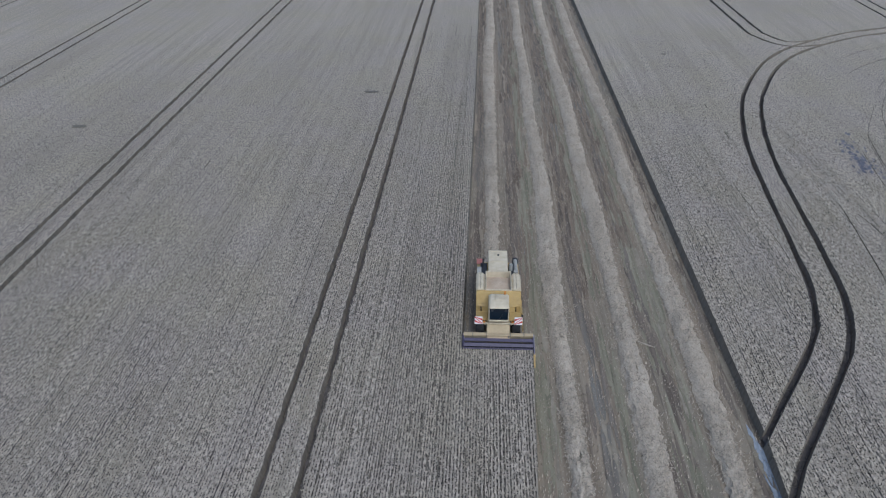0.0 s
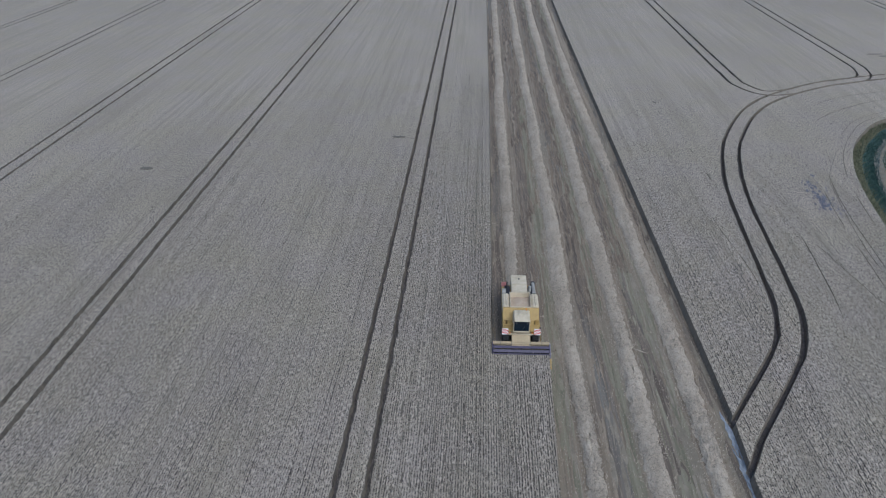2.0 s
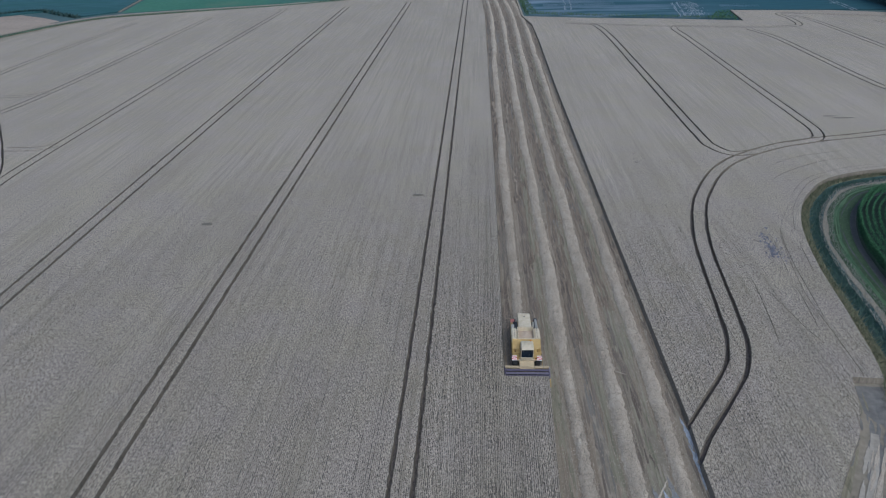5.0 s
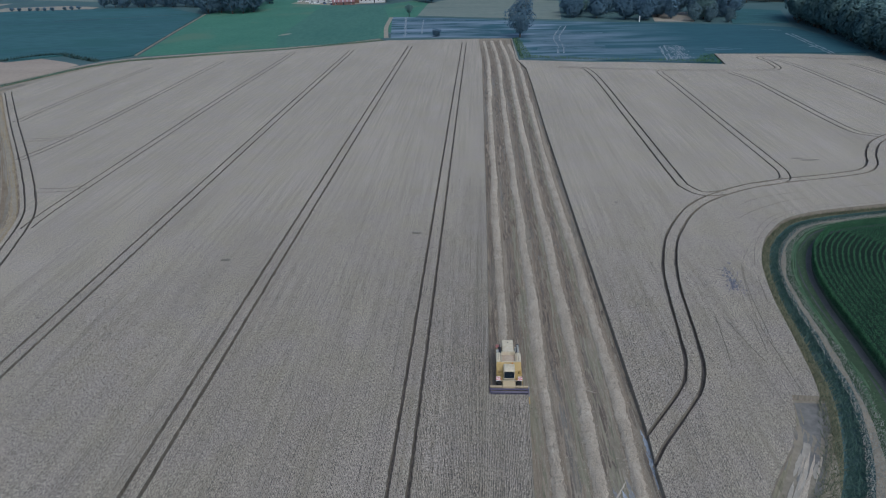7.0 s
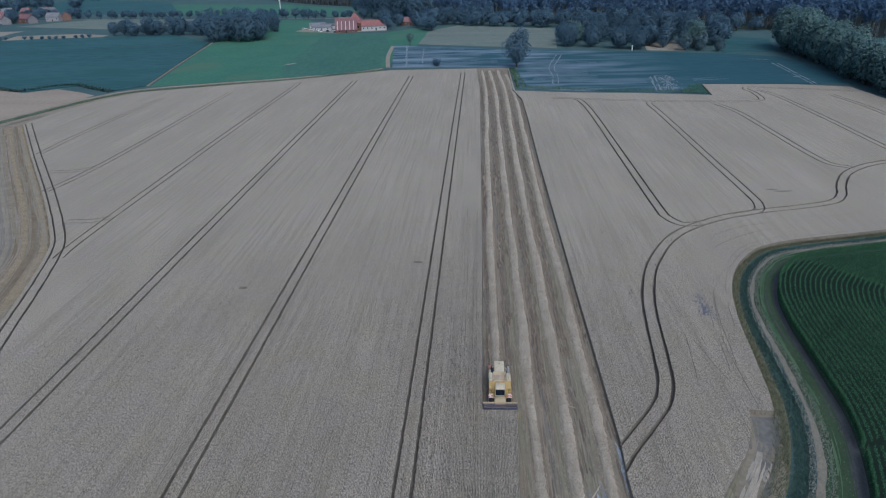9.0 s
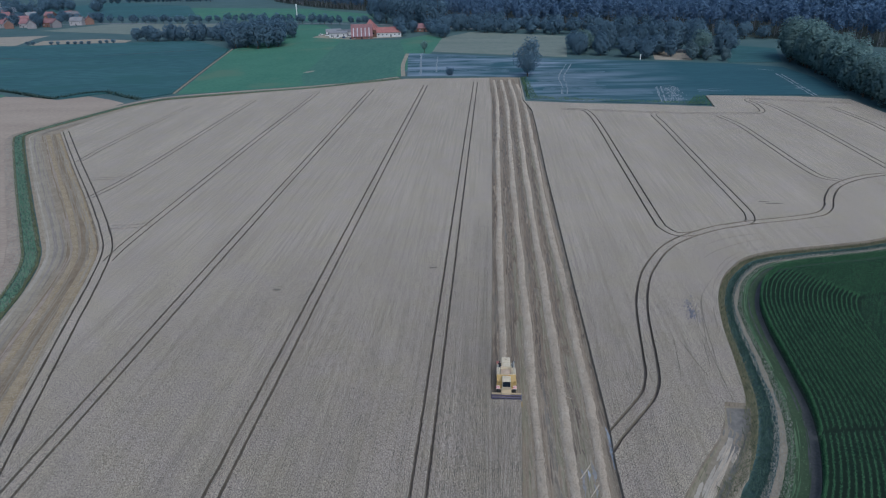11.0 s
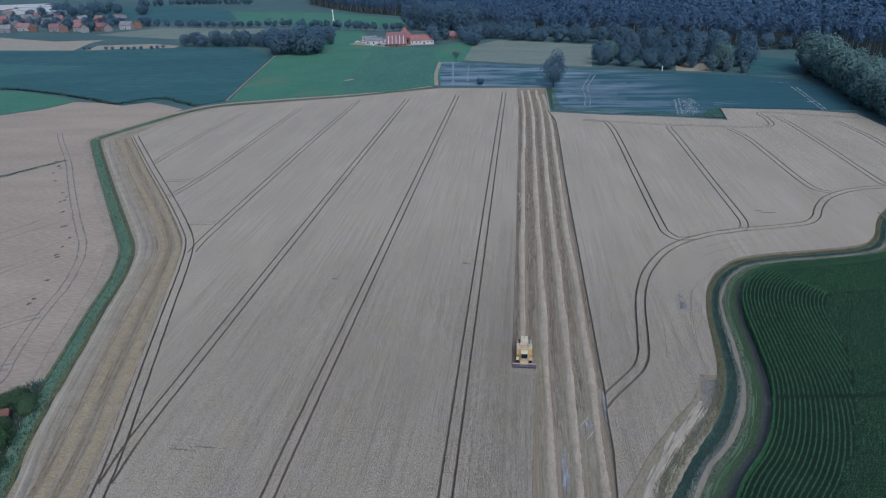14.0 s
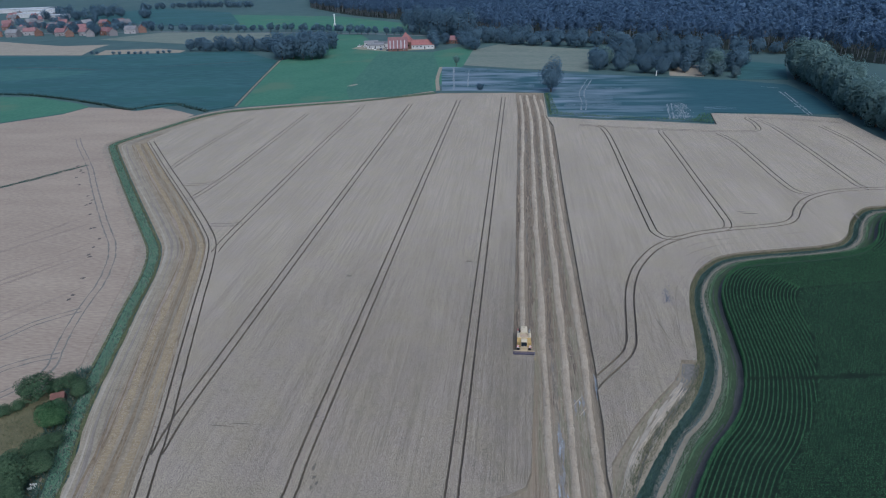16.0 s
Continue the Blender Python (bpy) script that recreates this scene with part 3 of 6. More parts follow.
for off in (-1.5, -2.4, -3.3, -4.4, -5.8, -7.2, -8.8, -10.5):  # broken drill lines that follow the bank
    arc = beside(RIGHT_BANK, off)
    arc = arc[(arc[:, 1] > 1) & (arc[:, 1] < 62) & (arc[:, 0] < 96)]
    arc = curve_line(arc[::4], 0.8)
    at_arc = int(r_arc.integers(0, 8))
    while at_arc < len(arc) - 10:
        n_arc = int(r_arc.integers(7, 30))
        if r_arc.random() < 0.3 and len(arc[at_arc:at_arc + n_arc]) > 4:
            w = float(r_arc.uniform(0.02, 0.04))
            thin.append(ragged(arc[at_arc:at_arc + n_arc], -w, w, int(r_arc.integers(1e6)), 0.02, 3))
        at_arc += n_arc + int(r_arc.integers(2, 9))
r_gap = np.random.default_rng(11)
drills = [(2.4 + 0.27 * q + float(r_gap.uniform(-0.07, 0.07)), float(r_gap.uniform(0.25, 0.85)), float(r_gap.uniform(10, 70))) for q in range(25)]
drills += [(9.3 + 0.24 * q + float(r_gap.uniform(-0.05, 0.05)), float(r_gap.uniform(0.4, 0.9)), -3.0) for q in range(16)]
drills += [(-6.3, 0.12, 40), (-14.5, 0.1, 60), (33, 0.1, 60)]
for x0, share, y1 in drills:
    y = -34.0
    while y < y1:
        ln = float(r_gap.uniform(0.25, 1.5))
        if r_gap.random() < share:
            w = float(r_gap.uniform(0.02, 0.05))
            line = np.array([(x0 + 0.006 * math.sin(y * 0.7 + q), y + ln * q / 6) for q in range(7)])
            thin.append(ragged(line, -w, w, int(r_gap.integers(1e6)), 0.01))
        y += ln + float(r_gap.uniform(0.1, 0.7))
removal = [cut_plan, np.array(CLEARING)] + ruts + thin
MIDDLE = np.array([(-60, -80), (72, -80), (72, 60), (-60, 60)])  # the middle of the field, where the crop is drawn ear by ear
wv, wf, wof = cdt([wheat_plan] + removal + [MIDDLE])
box_id = 1 + len(removal)
in_middle = [box_id in o for o in wof]
wof = [o - {box_id} for o in wof]
top_faces = [f for f, o in zip(wf, wof) if o == {0}]
rut_faces = [f for f, o in zip(wf, wof) if 0 in o and len(o) > 1 and not (o & {1, 2})]
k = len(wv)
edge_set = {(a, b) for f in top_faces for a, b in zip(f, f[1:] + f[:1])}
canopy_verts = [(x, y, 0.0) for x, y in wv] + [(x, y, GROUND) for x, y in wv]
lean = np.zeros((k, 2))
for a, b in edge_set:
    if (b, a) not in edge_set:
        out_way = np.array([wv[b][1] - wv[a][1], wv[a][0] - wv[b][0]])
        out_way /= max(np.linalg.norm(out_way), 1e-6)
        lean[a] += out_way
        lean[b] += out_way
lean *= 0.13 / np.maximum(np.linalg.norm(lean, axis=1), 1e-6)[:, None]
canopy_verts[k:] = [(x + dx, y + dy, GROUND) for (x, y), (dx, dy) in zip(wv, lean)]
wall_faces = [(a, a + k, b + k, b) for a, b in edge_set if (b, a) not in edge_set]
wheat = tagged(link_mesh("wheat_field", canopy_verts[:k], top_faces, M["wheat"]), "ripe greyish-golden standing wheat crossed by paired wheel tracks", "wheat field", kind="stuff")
link_mesh("crop_edge", canopy_verts, wall_faces, M["crop_edge"], wheat, "upright brownish stalks at the crop's edges, darkened in colour as shade")
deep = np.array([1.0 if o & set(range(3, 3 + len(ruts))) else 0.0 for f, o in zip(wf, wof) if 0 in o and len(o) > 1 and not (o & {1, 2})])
for depth, flag, label in ((-0.48, 1.0, "trodden crop in the wheel tracks, darkened in colour as shaded"), (-0.07, 0.0, "thin dark gaps between drilled rows")):
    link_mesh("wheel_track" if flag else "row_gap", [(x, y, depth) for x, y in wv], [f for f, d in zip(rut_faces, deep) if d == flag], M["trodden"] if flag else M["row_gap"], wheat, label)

# ears: leaning blades over the crop, densest in the middle of the field
rng = np.random.default_rng(3)
mid_faces = [f for f, o, m in zip(wf, wof, in_middle) if o == {0} and m]
out_faces = [f for f, o, m in zip(wf, wof, in_middle) if o == {0} and not m]
for faces, density in ((mid_faces, 110.0), (out_faces, 12.0)):
    xy = scatter(wv, faces, density, rng)
    far = np.hypot(0.8 * (xy[:, 0] - 6), xy[:, 1] + 12)
    keep = rng.random(len(xy)) < np.interp(far, [0, 25, 40, 60, 85], [105, 70, 30, 9, 0]) / density
    row_id = np.floor(xy[:, 0] / 0.16).astype(int)
    dash = np.floor(xy[:, 1] / 1.7 + 7.3 * np.sin(row_id * 12.9898)).astype(int)
    h1 = np.abs(np.sin(row_id * 12.9898) * 43758.5453) % 1.0
    h2 = np.abs(np.sin(row_id * 78.233 + dash * 37.719) * 43758.5453) % 1.0
    streaky = np.interp(xy[:, 0], [1.5, 3.5, 13, 14], [0.5, 1.0, 1.0, 0.45]) * (xy[:, 0] > -60)
    keep &= rng.random(len(xy)) > streaky * 0.45 * ((h1 > np.interp(xy[:, 0], [1.5, 3.5, 13, 14], [0.7, 0.5, 0.5, 0.7])) & (h2 > 0.25))
    keep &= rng.random(len(xy)) > 0.55 * np.interp(xy[:, 0], [1.2, 2.6, 13.2, 13.6], [0.0, 1.0, 1.0, 0.0])
    xy, far = xy[keep], far[keep]
    xy[:, 0] += 0.75 * (np.round(xy[:, 0] / 0.15) * 0.15 + 0.05 * np.sin(np.round(xy[:, 0] / 0.15) * 12.9898) - xy[:, 0])  # drilled rows, a little uneven
    bv, bt = blades(xy, -0.05, 0.115, 0.001, rng, 0.9)
    wide = np.interp(far, [0, 25, 50, 85], [0.03, 0.034, 0.045, 0.06])
    third = bv.reshape(-1, 3, 3)
    way = third[:, 1] - third[:, 0]
    third[:, 1] += way / np.linalg.norm(way, axis=1)[:, None] * wide[:, None]
    third[:, 0] -= way / np.linalg.norm(way, axis=1)[:, None] * wide[:, None]
    link_mesh("wheat_ears", third.reshape(-1, 3), bt, M["wheat_ears"], wheat, "pale ripe ears among dark blades painted as shaded gaps")
# shade painted between the ears as dark patches, mostly along drilled rows cut next
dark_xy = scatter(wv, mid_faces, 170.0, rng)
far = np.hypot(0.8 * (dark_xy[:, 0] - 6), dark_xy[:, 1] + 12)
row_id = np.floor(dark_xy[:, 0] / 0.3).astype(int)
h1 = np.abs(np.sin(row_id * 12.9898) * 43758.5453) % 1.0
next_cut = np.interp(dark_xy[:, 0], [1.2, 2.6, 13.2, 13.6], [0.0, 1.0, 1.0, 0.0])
# The patches thin out away from the field's near middle.
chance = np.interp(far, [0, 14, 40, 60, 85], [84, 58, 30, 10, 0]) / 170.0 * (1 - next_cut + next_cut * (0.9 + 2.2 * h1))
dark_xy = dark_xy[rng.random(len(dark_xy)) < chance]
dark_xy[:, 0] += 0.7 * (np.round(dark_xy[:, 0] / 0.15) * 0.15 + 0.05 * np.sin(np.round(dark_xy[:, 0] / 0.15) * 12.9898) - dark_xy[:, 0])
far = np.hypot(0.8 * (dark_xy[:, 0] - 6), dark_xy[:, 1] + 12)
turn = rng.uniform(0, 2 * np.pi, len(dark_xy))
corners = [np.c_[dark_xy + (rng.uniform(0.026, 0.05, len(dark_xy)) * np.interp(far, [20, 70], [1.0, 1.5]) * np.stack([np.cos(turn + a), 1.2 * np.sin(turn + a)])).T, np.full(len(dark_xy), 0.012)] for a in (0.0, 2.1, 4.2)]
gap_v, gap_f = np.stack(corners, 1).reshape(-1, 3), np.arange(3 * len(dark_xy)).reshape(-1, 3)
link_mesh("ear_gap", gap_v, gap_f, M["gap_shade"], wheat, "small dark patches painted as shade between the ears")
# dark specks in broken rows, painted shade where the drill left thin places
speck = scatter(wv, mid_faces, 90.0, rng)
speck = speck[(speck[:, 0] < 1.5) | (speck[:, 0] > 24)]
row_id = np.floor(speck[:, 0] / 0.3).astype(int)
dash = np.floor(speck[:, 1] / 3.1 + 9.1 * np.sin(row_id * 3.3)).astype(int)
h1 = np.abs(np.sin(row_id * 91.17) * 43758.5453) % 1.0
h2 = np.abs(np.sin(row_id * 12.9 + dash * 57.31) * 43758.5453) % 1.0
speck = speck[(h1 > 0.45) & (h2 > 0.45) & (rng.random(len(speck)) < np.interp(np.hypot(0.8 * (speck[:, 0] - 6), speck[:, 1] + 12), [0, 30, 62], [0.45, 0.3, 0.0]))]
speck[:, 0] += 0.88 * (np.floor(speck[:, 0] / 0.3) * 0.3 + 0.15 - speck[:, 0])
lengths, widths = rng.uniform(0.06, 0.16, len(speck)), rng.uniform(0.02, 0.04, len(speck))
zero = np.zeros(len(speck))
corners = [np.c_[speck + np.stack([a * widths, b * lengths], 1), zero + 0.013] for a, b in ((-1, -1), (1, -0.6), (0.1, 1))]
link_mesh("row_speck", np.stack(corners, 1).reshape(-1, 3), np.arange(3 * len(speck)).reshape(-1, 3), M["trodden"], wheat, "short dark dashes of painted shade along the drilled rows")
bent = scatter(wv, [f for f, o, m in zip(wf, wof, in_middle) if m and 0 in o and len(o) > 1 and not (o & {1, 2})], 26.0, rng)
bv, bt = blades(bent, -0.49, 0.2, 0.05, rng, 1.2)
link_mesh("bent_stalks", bv, bt, M["row_gap"], wheat, "bent dull stalks in the wheel tracks")

# ---- cut ground ----
slab("stubble_strip", cut_plan, GROUND + 0.05, M["stubble"], 0.1, label="cut wheat stubble in streaks of brown and grey-green", category="stubble")
BANDS = [  # wheel-worn and weedy bands between the straw rows, and painted crop-edge shade: x, from y, to y, half width, material
    (13.1, 4, 246, 0.75, "stubble_brown"), (16.9, 4, 246, 0.75, "stubble_brown"), (20.6, 10, 200, 0.55, "stubble_brown"),
    # Bands at x 9.6, 9.72 and 23.9 paint the shade beside standing wheat.
    (13.0, 3, 190, 0.4, "wheel_shade_band"), (16.75, -44, 200, 0.5, "wheel_shade_band"), (20.5, -12, 160, 0.4, "wheel_shade_band"), (9.72, -1.2, 240, 0.45, "wheel_shade_band"), (9.6, -1.2, 200, 0.25, "wheel_shade_band"), (12.35, 4, 190, 0.18, "wheel_shade_band"), (23.9, -24, 190, 0.3, "wheel_shade_band"),
    (13.75, -44, 60, 0.5, "olive_stubble"), (17.75, -44, 150, 0.35, "olive_stubble"), (21.3, -41, 130, 0.4, "olive_stubble"), (20.6, -30, 20, 0.5, "olive_stubble"),
    (21.15, -24, 12, 0.3, "grey_stubble"), (16.6, -46, -4, 0.4, "grey_stubble"), (24.0, -28, 60, 0.25, "grey_stubble"), (14.2, -44, 30, 0.16, "grey_stubble"), (20.4, -44, -10, 0.5, "grey_stubble"),
]
BAND_WORDS = {"stubble_brown": "brown trampled stubble between straw rows", "wheel_shade_band": "dark band in the stubble, wheel wear and painted crop-edge shade", "olive_stubble": "weedy olive band of stubble", "grey_stubble": "grey worn streak in the stubble"}
for n_band, (x0, y0, y1, half, key) in enumerate(BANDS):
    spine = np.array([(x0 + 0.12 * math.sin(0.05 * y + n_band) - (0.0 if y < 193 else (y - 193) * 0.03), y) for y in np.arange(y0, y1, 1.5)])
    streak_layer("worn_band", spine, 0.0, half, 60 + n_band, M[key], BAND_WORDS[key], z=GROUND + 0.056)
slab("stubble_clearing", np.array(CLEARING), GROUND + 0.09, M["grey_stubble"], 0.1, label="cut corner of stubble beside the ditch", category="stubble")
slab("fresh_stubble", np.array([(40.6, -1.5), (43.7, -1.6), (42.9, -4.2), (42.2, -6.0), (41.2, -6.6), (40.2, -6.2), (39.7, -5.0)]), GROUND + 0.096, M["damp_stubble"], 0.03, label="darker freshly cut stubble at the end of the corner", category="stubble")
left_rim, left_bank = beside(LEFT_TRAM, -1.8), beside(LEFT_DITCH, 2.0)
slab("headland_stubble", np.concatenate([left_rim, [(-151, 172), (-146, 190), (-137, 206), (-76, 229), (-35, 250), (22, 250), (22.5, 254), (-35, 255), (-76, 233.5), (-110, 222), (-139, 210.5)], left_bank[left_bank[:, 1] < 205][::-1]]), GROUND + 0.06, M["stubble_gold"], 0.1, label="golden-brown stubble of the harvested headland", category="stubble")


def ridge(name, line, width, height, material, label, seed, parent=None, step=0.4, group="straw windrows", lift=0.05):
    """A loose heap of straw drawn out along a line, with an uneven outline."""
    r = np.random.default_rng(seed)
    pts = curve_line(line, step)
    across = np.linspace(-1, 1, 9)
    n = len(pts)

    def wobble(scale):
        q = np.interp(np.arange(n), np.arange(0, n + 22, 22), r.uniform(-1, 1, len(np.arange(0, n + 22, 22))))
        return scale * q

    centre, wide = wobble(0.16), 1 + wobble(0.22)
    t = np.gradient(pts, axis=0)
    t /= np.linalg.norm(t, axis=1)[:, None]
    side = np.stack([t[:, 1], -t[:, 0]], 1)
    rows = []
    for u in across:
        off = centre + u * wide * width / 2 + r.uniform(-0.13, 0.13, n)
        z = height * np.maximum(0, 1 - abs(u) ** 2.2) * (1 + r.uniform(-0.35, 0.35, n))
        q = pts + off[:, None] * side
        rows.append(np.c_[q, GROUND + lift + z - (0.06 if abs(u) == 1 else 0)])
    v = np.stack(rows, 1).reshape(-1, 3)
    m = len(across)
    i, j = np.meshgrid(np.arange(n - 1), np.arange(m - 1), indexing="ij")
    a = (i * m + j).ravel()
    ob = link_mesh(name, v, np.stack([a, a + 1, a + m + 1, a + m], 1), material, parent)
    tagged(ob, label, "windrow", group)
    # loose stalks lying on the near part
    keep = np.flatnonzero((pts[:, 1] < 150) & (pts[:, 1] > -50))
    if len(keep):
        share = np.interp(pts[keep, 1], [20, 60, 150], [1.0, 0.45, 0.0])
        idx = r.choice(keep, int(52 * share.sum()), p=share / share.sum())
        u = np.clip(r.normal(0, 0.55, len(idx)), -1.15, 1.15)
        p = pts[idx] + ((centre[idx] + u * wide[idx] * width / 2)[:, None]) * side[idx] + r.uniform(-0.25, 0.25, (len(idx), 2))
        z = GROUND + lift + 0.02 + height * np.maximum(0, 1 - abs(u) ** 2.2)
        ang, ln = r.uniform(0, np.pi, len(idx)), r.uniform(0.1, 0.24, len(idx))
        d = np.stack([np.cos(ang) * ln, np.sin(ang) * ln, r.uniform(-0.05, 0.12, len(idx))], 1)
        w = np.stack([-np.sin(ang), np.cos(ang), 0 * ang], 1) * 0.026
        c = np.c_[p, z + 0.02]
        v = np.stack([c - d / 2 - w, c - d / 2 + w, c + d / 2], 1).reshape(-1, 3)
        link_mesh("loose_straw", v, np.arange(len(v)).reshape(-1, 3), M["straw_bits"], ob, "pale loose stalks")
    return ob


SWATHS = [
    [(11.0, 6.5), (11.0, 20), (10.8, 45), (10.9, 115), (11.2, 193), (9.8, 246)],
    [(15.4, -53), (15.2, -30), (15.0, -10), (15.0, 0), (15.0, 34), (14.8, 63), (14.8, 115), (15.0, 193), (13.3, 246)],
    [(18.7, -46), (18.8, -30), (18.8, -12), (18.8, 0), (18.9, 34), (18.6, 63), (18.6, 115), (18.9, 193), (17.2, 246)],
    [(22.1, -40), (22.2, -30), (22.4, -12), (22.5, 0), (22.5, 34), (22.1, 63), (22.2, 115), (22.3, 193), (20.5, 235)],
]
for s, line in enumerate(SWATHS):
    ridge("straw_windrow", line, 1.35, 0.26, M["straw"], "long loose row of pale straw lying on the stubble", 20 + s)
rut_off = np.interp(LEFT_TRAM[:, 1], [-45, 0, 60, 150], [-6.6, -5.7, -4.4, -4.0])
LONG = dict(length=(5, 22), width=(0.06, 0.2))
streak_layer("headland_rut", LEFT_TRAM, rut_off + 0.3, 1.1, 79, M["grey_stubble"], "brown trampled rut along the headland", z=GROUND + 0.125, cover=0.9, **LONG)
streak_layer("headland_rut", LEFT_TRAM, rut_off, 0.75, 80, M["trampled_gold"], "dark brown heart of the trampled rut along the headland", z=GROUND + 0.128, cover=1.3, **LONG)
streak_layer("headland_rut", LEFT_TRAM, rut_off - 3.3, 0.3, 84, M["trampled_gold"], "second brown rut along the headland", z=GROUND + 0.13, cover=0.6, **LONG)
streak_layer("headland_streak", LEFT_TRAM, -2.9, 0.5, 85, M["path_pale"], "pale straw-strewn streaks beside the crop", z=GROUND + 0.15, cover=0.7, **LONG)
streak_layer("headland_edge", LEFT_TRAM, -2.15, 0.22, 81, M["stubble_brown"], "worn brown edge of the headland", z=GROUND + 0.07, cover=0.9)
streak_layer("headland_streak", LEFT_TRAM, rut_off - 3.0, 0.5, 82, M["dry_verge"], "dry pale streaks in the headland stubble", z=GROUND + 0.13, cover=0.8, **LONG)

for s, off in enumerate((rut_off * 0.5 - 0.8, rut_off - 1.9)):
    ridge("straw_windrow", beside(LEFT_TRAM, off)[::2], (2.2, 1.5)[s], 0.09, M["gold_straw"], "thin golden-brown row of straw on the headland", 30 + s, step=0.6, lift=0.06)
slab("corner_path", ragged(curve_line([(25.6, -37.2), (29.6, -28.2), (35.4, -18.3), (39.5, -12.2), (41.4, -8)], 0.8), -0.75, 0.75, 83, 0.12, 8), GROUND + 0.1, M["path_pale"], 0.02, label="pale worn path at the edge of the cut corner", category="path")
CORNER = curve_line([(24.9, -36), (28.4, -26.6), (33.8, -16.6), (39.2, -8.2), (41.4, -2.4)], 0.6)
streak_layer("fresh_edge", CORNER[CORNER[:, 1] > -13], 0.2, 1.1, 86, M["damp_stubble"], "darker streaks of freshly cut stubble", z=GROUND + 0.1, cover=1.0, length=(1.0, 3.5))
streak_layer("spilled_straw", CORNER[CORNER[:, 1] < -7.0], 0.1, 0.85, 87, M["path_white"], "pale straw spilled thinly over the cut corner", "straw", z=GROUND + 0.115, cover=1.5, length=(2.5, 8), width=(0.1, 0.24))
streak_layer("spilled_straw", CORNER[CORNER[:, 1] < -8.5], 0.25, 0.5, 90, M["straw"], "thicker straw along the middle of the cut corner", "straw", z=GROUND + 0.15, cover=0.8, length=(2, 6), width=(0.05, 0.13))
streak_layer("corner_streak", CORNER, -1.3, 0.5, 88, M["olive_stubble"], "weedy streaks along the cut corner", z=GROUND + 0.1, cover=0.8)
streak_layer("corner_streak", CORNER, 1.3, 0.4, 89, M["damp_stubble"], "dull damp streaks along the cut corner", z=GROUND + 0.1, cover=0.8)

# stubble stalks
sv, sf, _ = cdt([cut_plan])
sxy = scatter(sv, sf, 55.0, rng)
sfar = np.hypot(sxy[:, 0] - 10, sxy[:, 1] + 30)
sxy = sxy[rng.random(len(sxy)) < np.interp(sfar, [50, 70, 110, 130], [1, 0.5, 0.15, 0])]
bv, bt = blades(sxy, GROUND + 0.04, 0.13, 0.06, rng, 0.6)
link_mesh("stubble_stalks", bv, bt, M["straw_bits"], bpy.data.objects["stubble_strip"], "short cut stalks")

# ---- headland path, ditches and verges ----
tram_to_ditch = curve_line([(-49, -70), (-55.2, -42), (-63.2, -21.8), (-69.9, -0.5), (-74.3, 13.3), (-79.4, 30.4), (-85.0, 44.0), (-93.2, 56), (-110.3, 78.4), (-136.8, 113.6), (-156, 140), (-160.5, 149), (-158.5, 160), (-152, 181)], 2.0)
slab("farm_path", ragged(tram_to_ditch, -1.4, 1.3, 78, 0.25), GROUND + 0.10, M["path_pale"], 0.1, label="pale dusty farm path along the ditch", category="path")
streak_layer("path_side", tram_to_ditch, 1.5, 1.0, 75, M["path_pale"], "dust trodden from the path into the stubble", "path", z=GROUND + 0.104, cover=1.5, **LONG)
streak_layer("path_side", tram_to_ditch, 1.9, 0.5, 74, M["lilac_rut"], "grey worn streaks between path and stubble", "path", z=GROUND + 0.14, cover=0.3, length=(5, 22), width=(0.05, 0.12))
streak_layer("path_crown", tram_to_ditch, -0.75, 0.35, 77, M["path_white"], "bleached strip of the farm path beside the ditch", "path", z=GROUND + 0.104, cover=1.3, **LONG)
streak_layer("path_rut", tram_to_ditch, 0.6, 0.35, 76, M["lilac_rut"], "grey worn wheel rut of the farm path", "path", z=GROUND + 0.11, cover=1.6, **LONG)


def grass_band(name, a_line, b_line, per_m2, length, width, material, label, seed, z=GROUND, sink=0.0):
    """Blades of grass over the strip between two lines."""
    r = np.random.default_rng(seed)
    v, f, _ = cdt([hole_free(a_line, b_line)])
    p = scatter(v, f, per_m2, r)
    zz = np.full(len(p), z - sink)
    bv, bt = blades(p, zz, length * 0.75, width, r, 1.3)
    return tagged(link_mesh(name, bv, bt, material), label, "grass", kind="stuff")


slab("right_bank_grass", hole_free(right_side(-0.6), right_side(0.6)), GROUND + 0.03, M["scrub_dry"], 0.1, label="rough yellow-green bank between wheat and ditch", category="grass")
grass_band("bank_reeds", right_side(-0.6), right_side(0.55), 44, 0.6, 0.09, M["reeds"], "tall yellowing grass on the ditch bank", 41)
grass_band("ditch_growth", right_side(0.4), right_side(2.0), 55, 0.45, 0.1, M["ditch_mid"], "dull green growth filling the ditch", 42, sink=0.2)
slab("pale_bank", hole_free(rough_side(2.3, 0.15, 401), rough_side(2.75, 0.25, 402)), GROUND + 0.05, M["grey_stubble"], 0.1, label="pale dry mown bank of the ditch", category="bank")
grass_band("dry_grass", right_side(1.8), right_side(3.45), 55, 0.26, 0.09, M["dry_grass"], "dry bleached grass on the far bank", 43)
slab("grass_strip", hole_free(right_side(2.7), maize_side(5.3)), GROUND + 0.042, M["grass"], 0.1, label="mown green strip beside the maize", category="grass")
grass_band("strip_grass", right_side(3.2), maize_side(4.6), 9, 0.18, 0.12, M["ditch_grass"], "short green grass", 44)
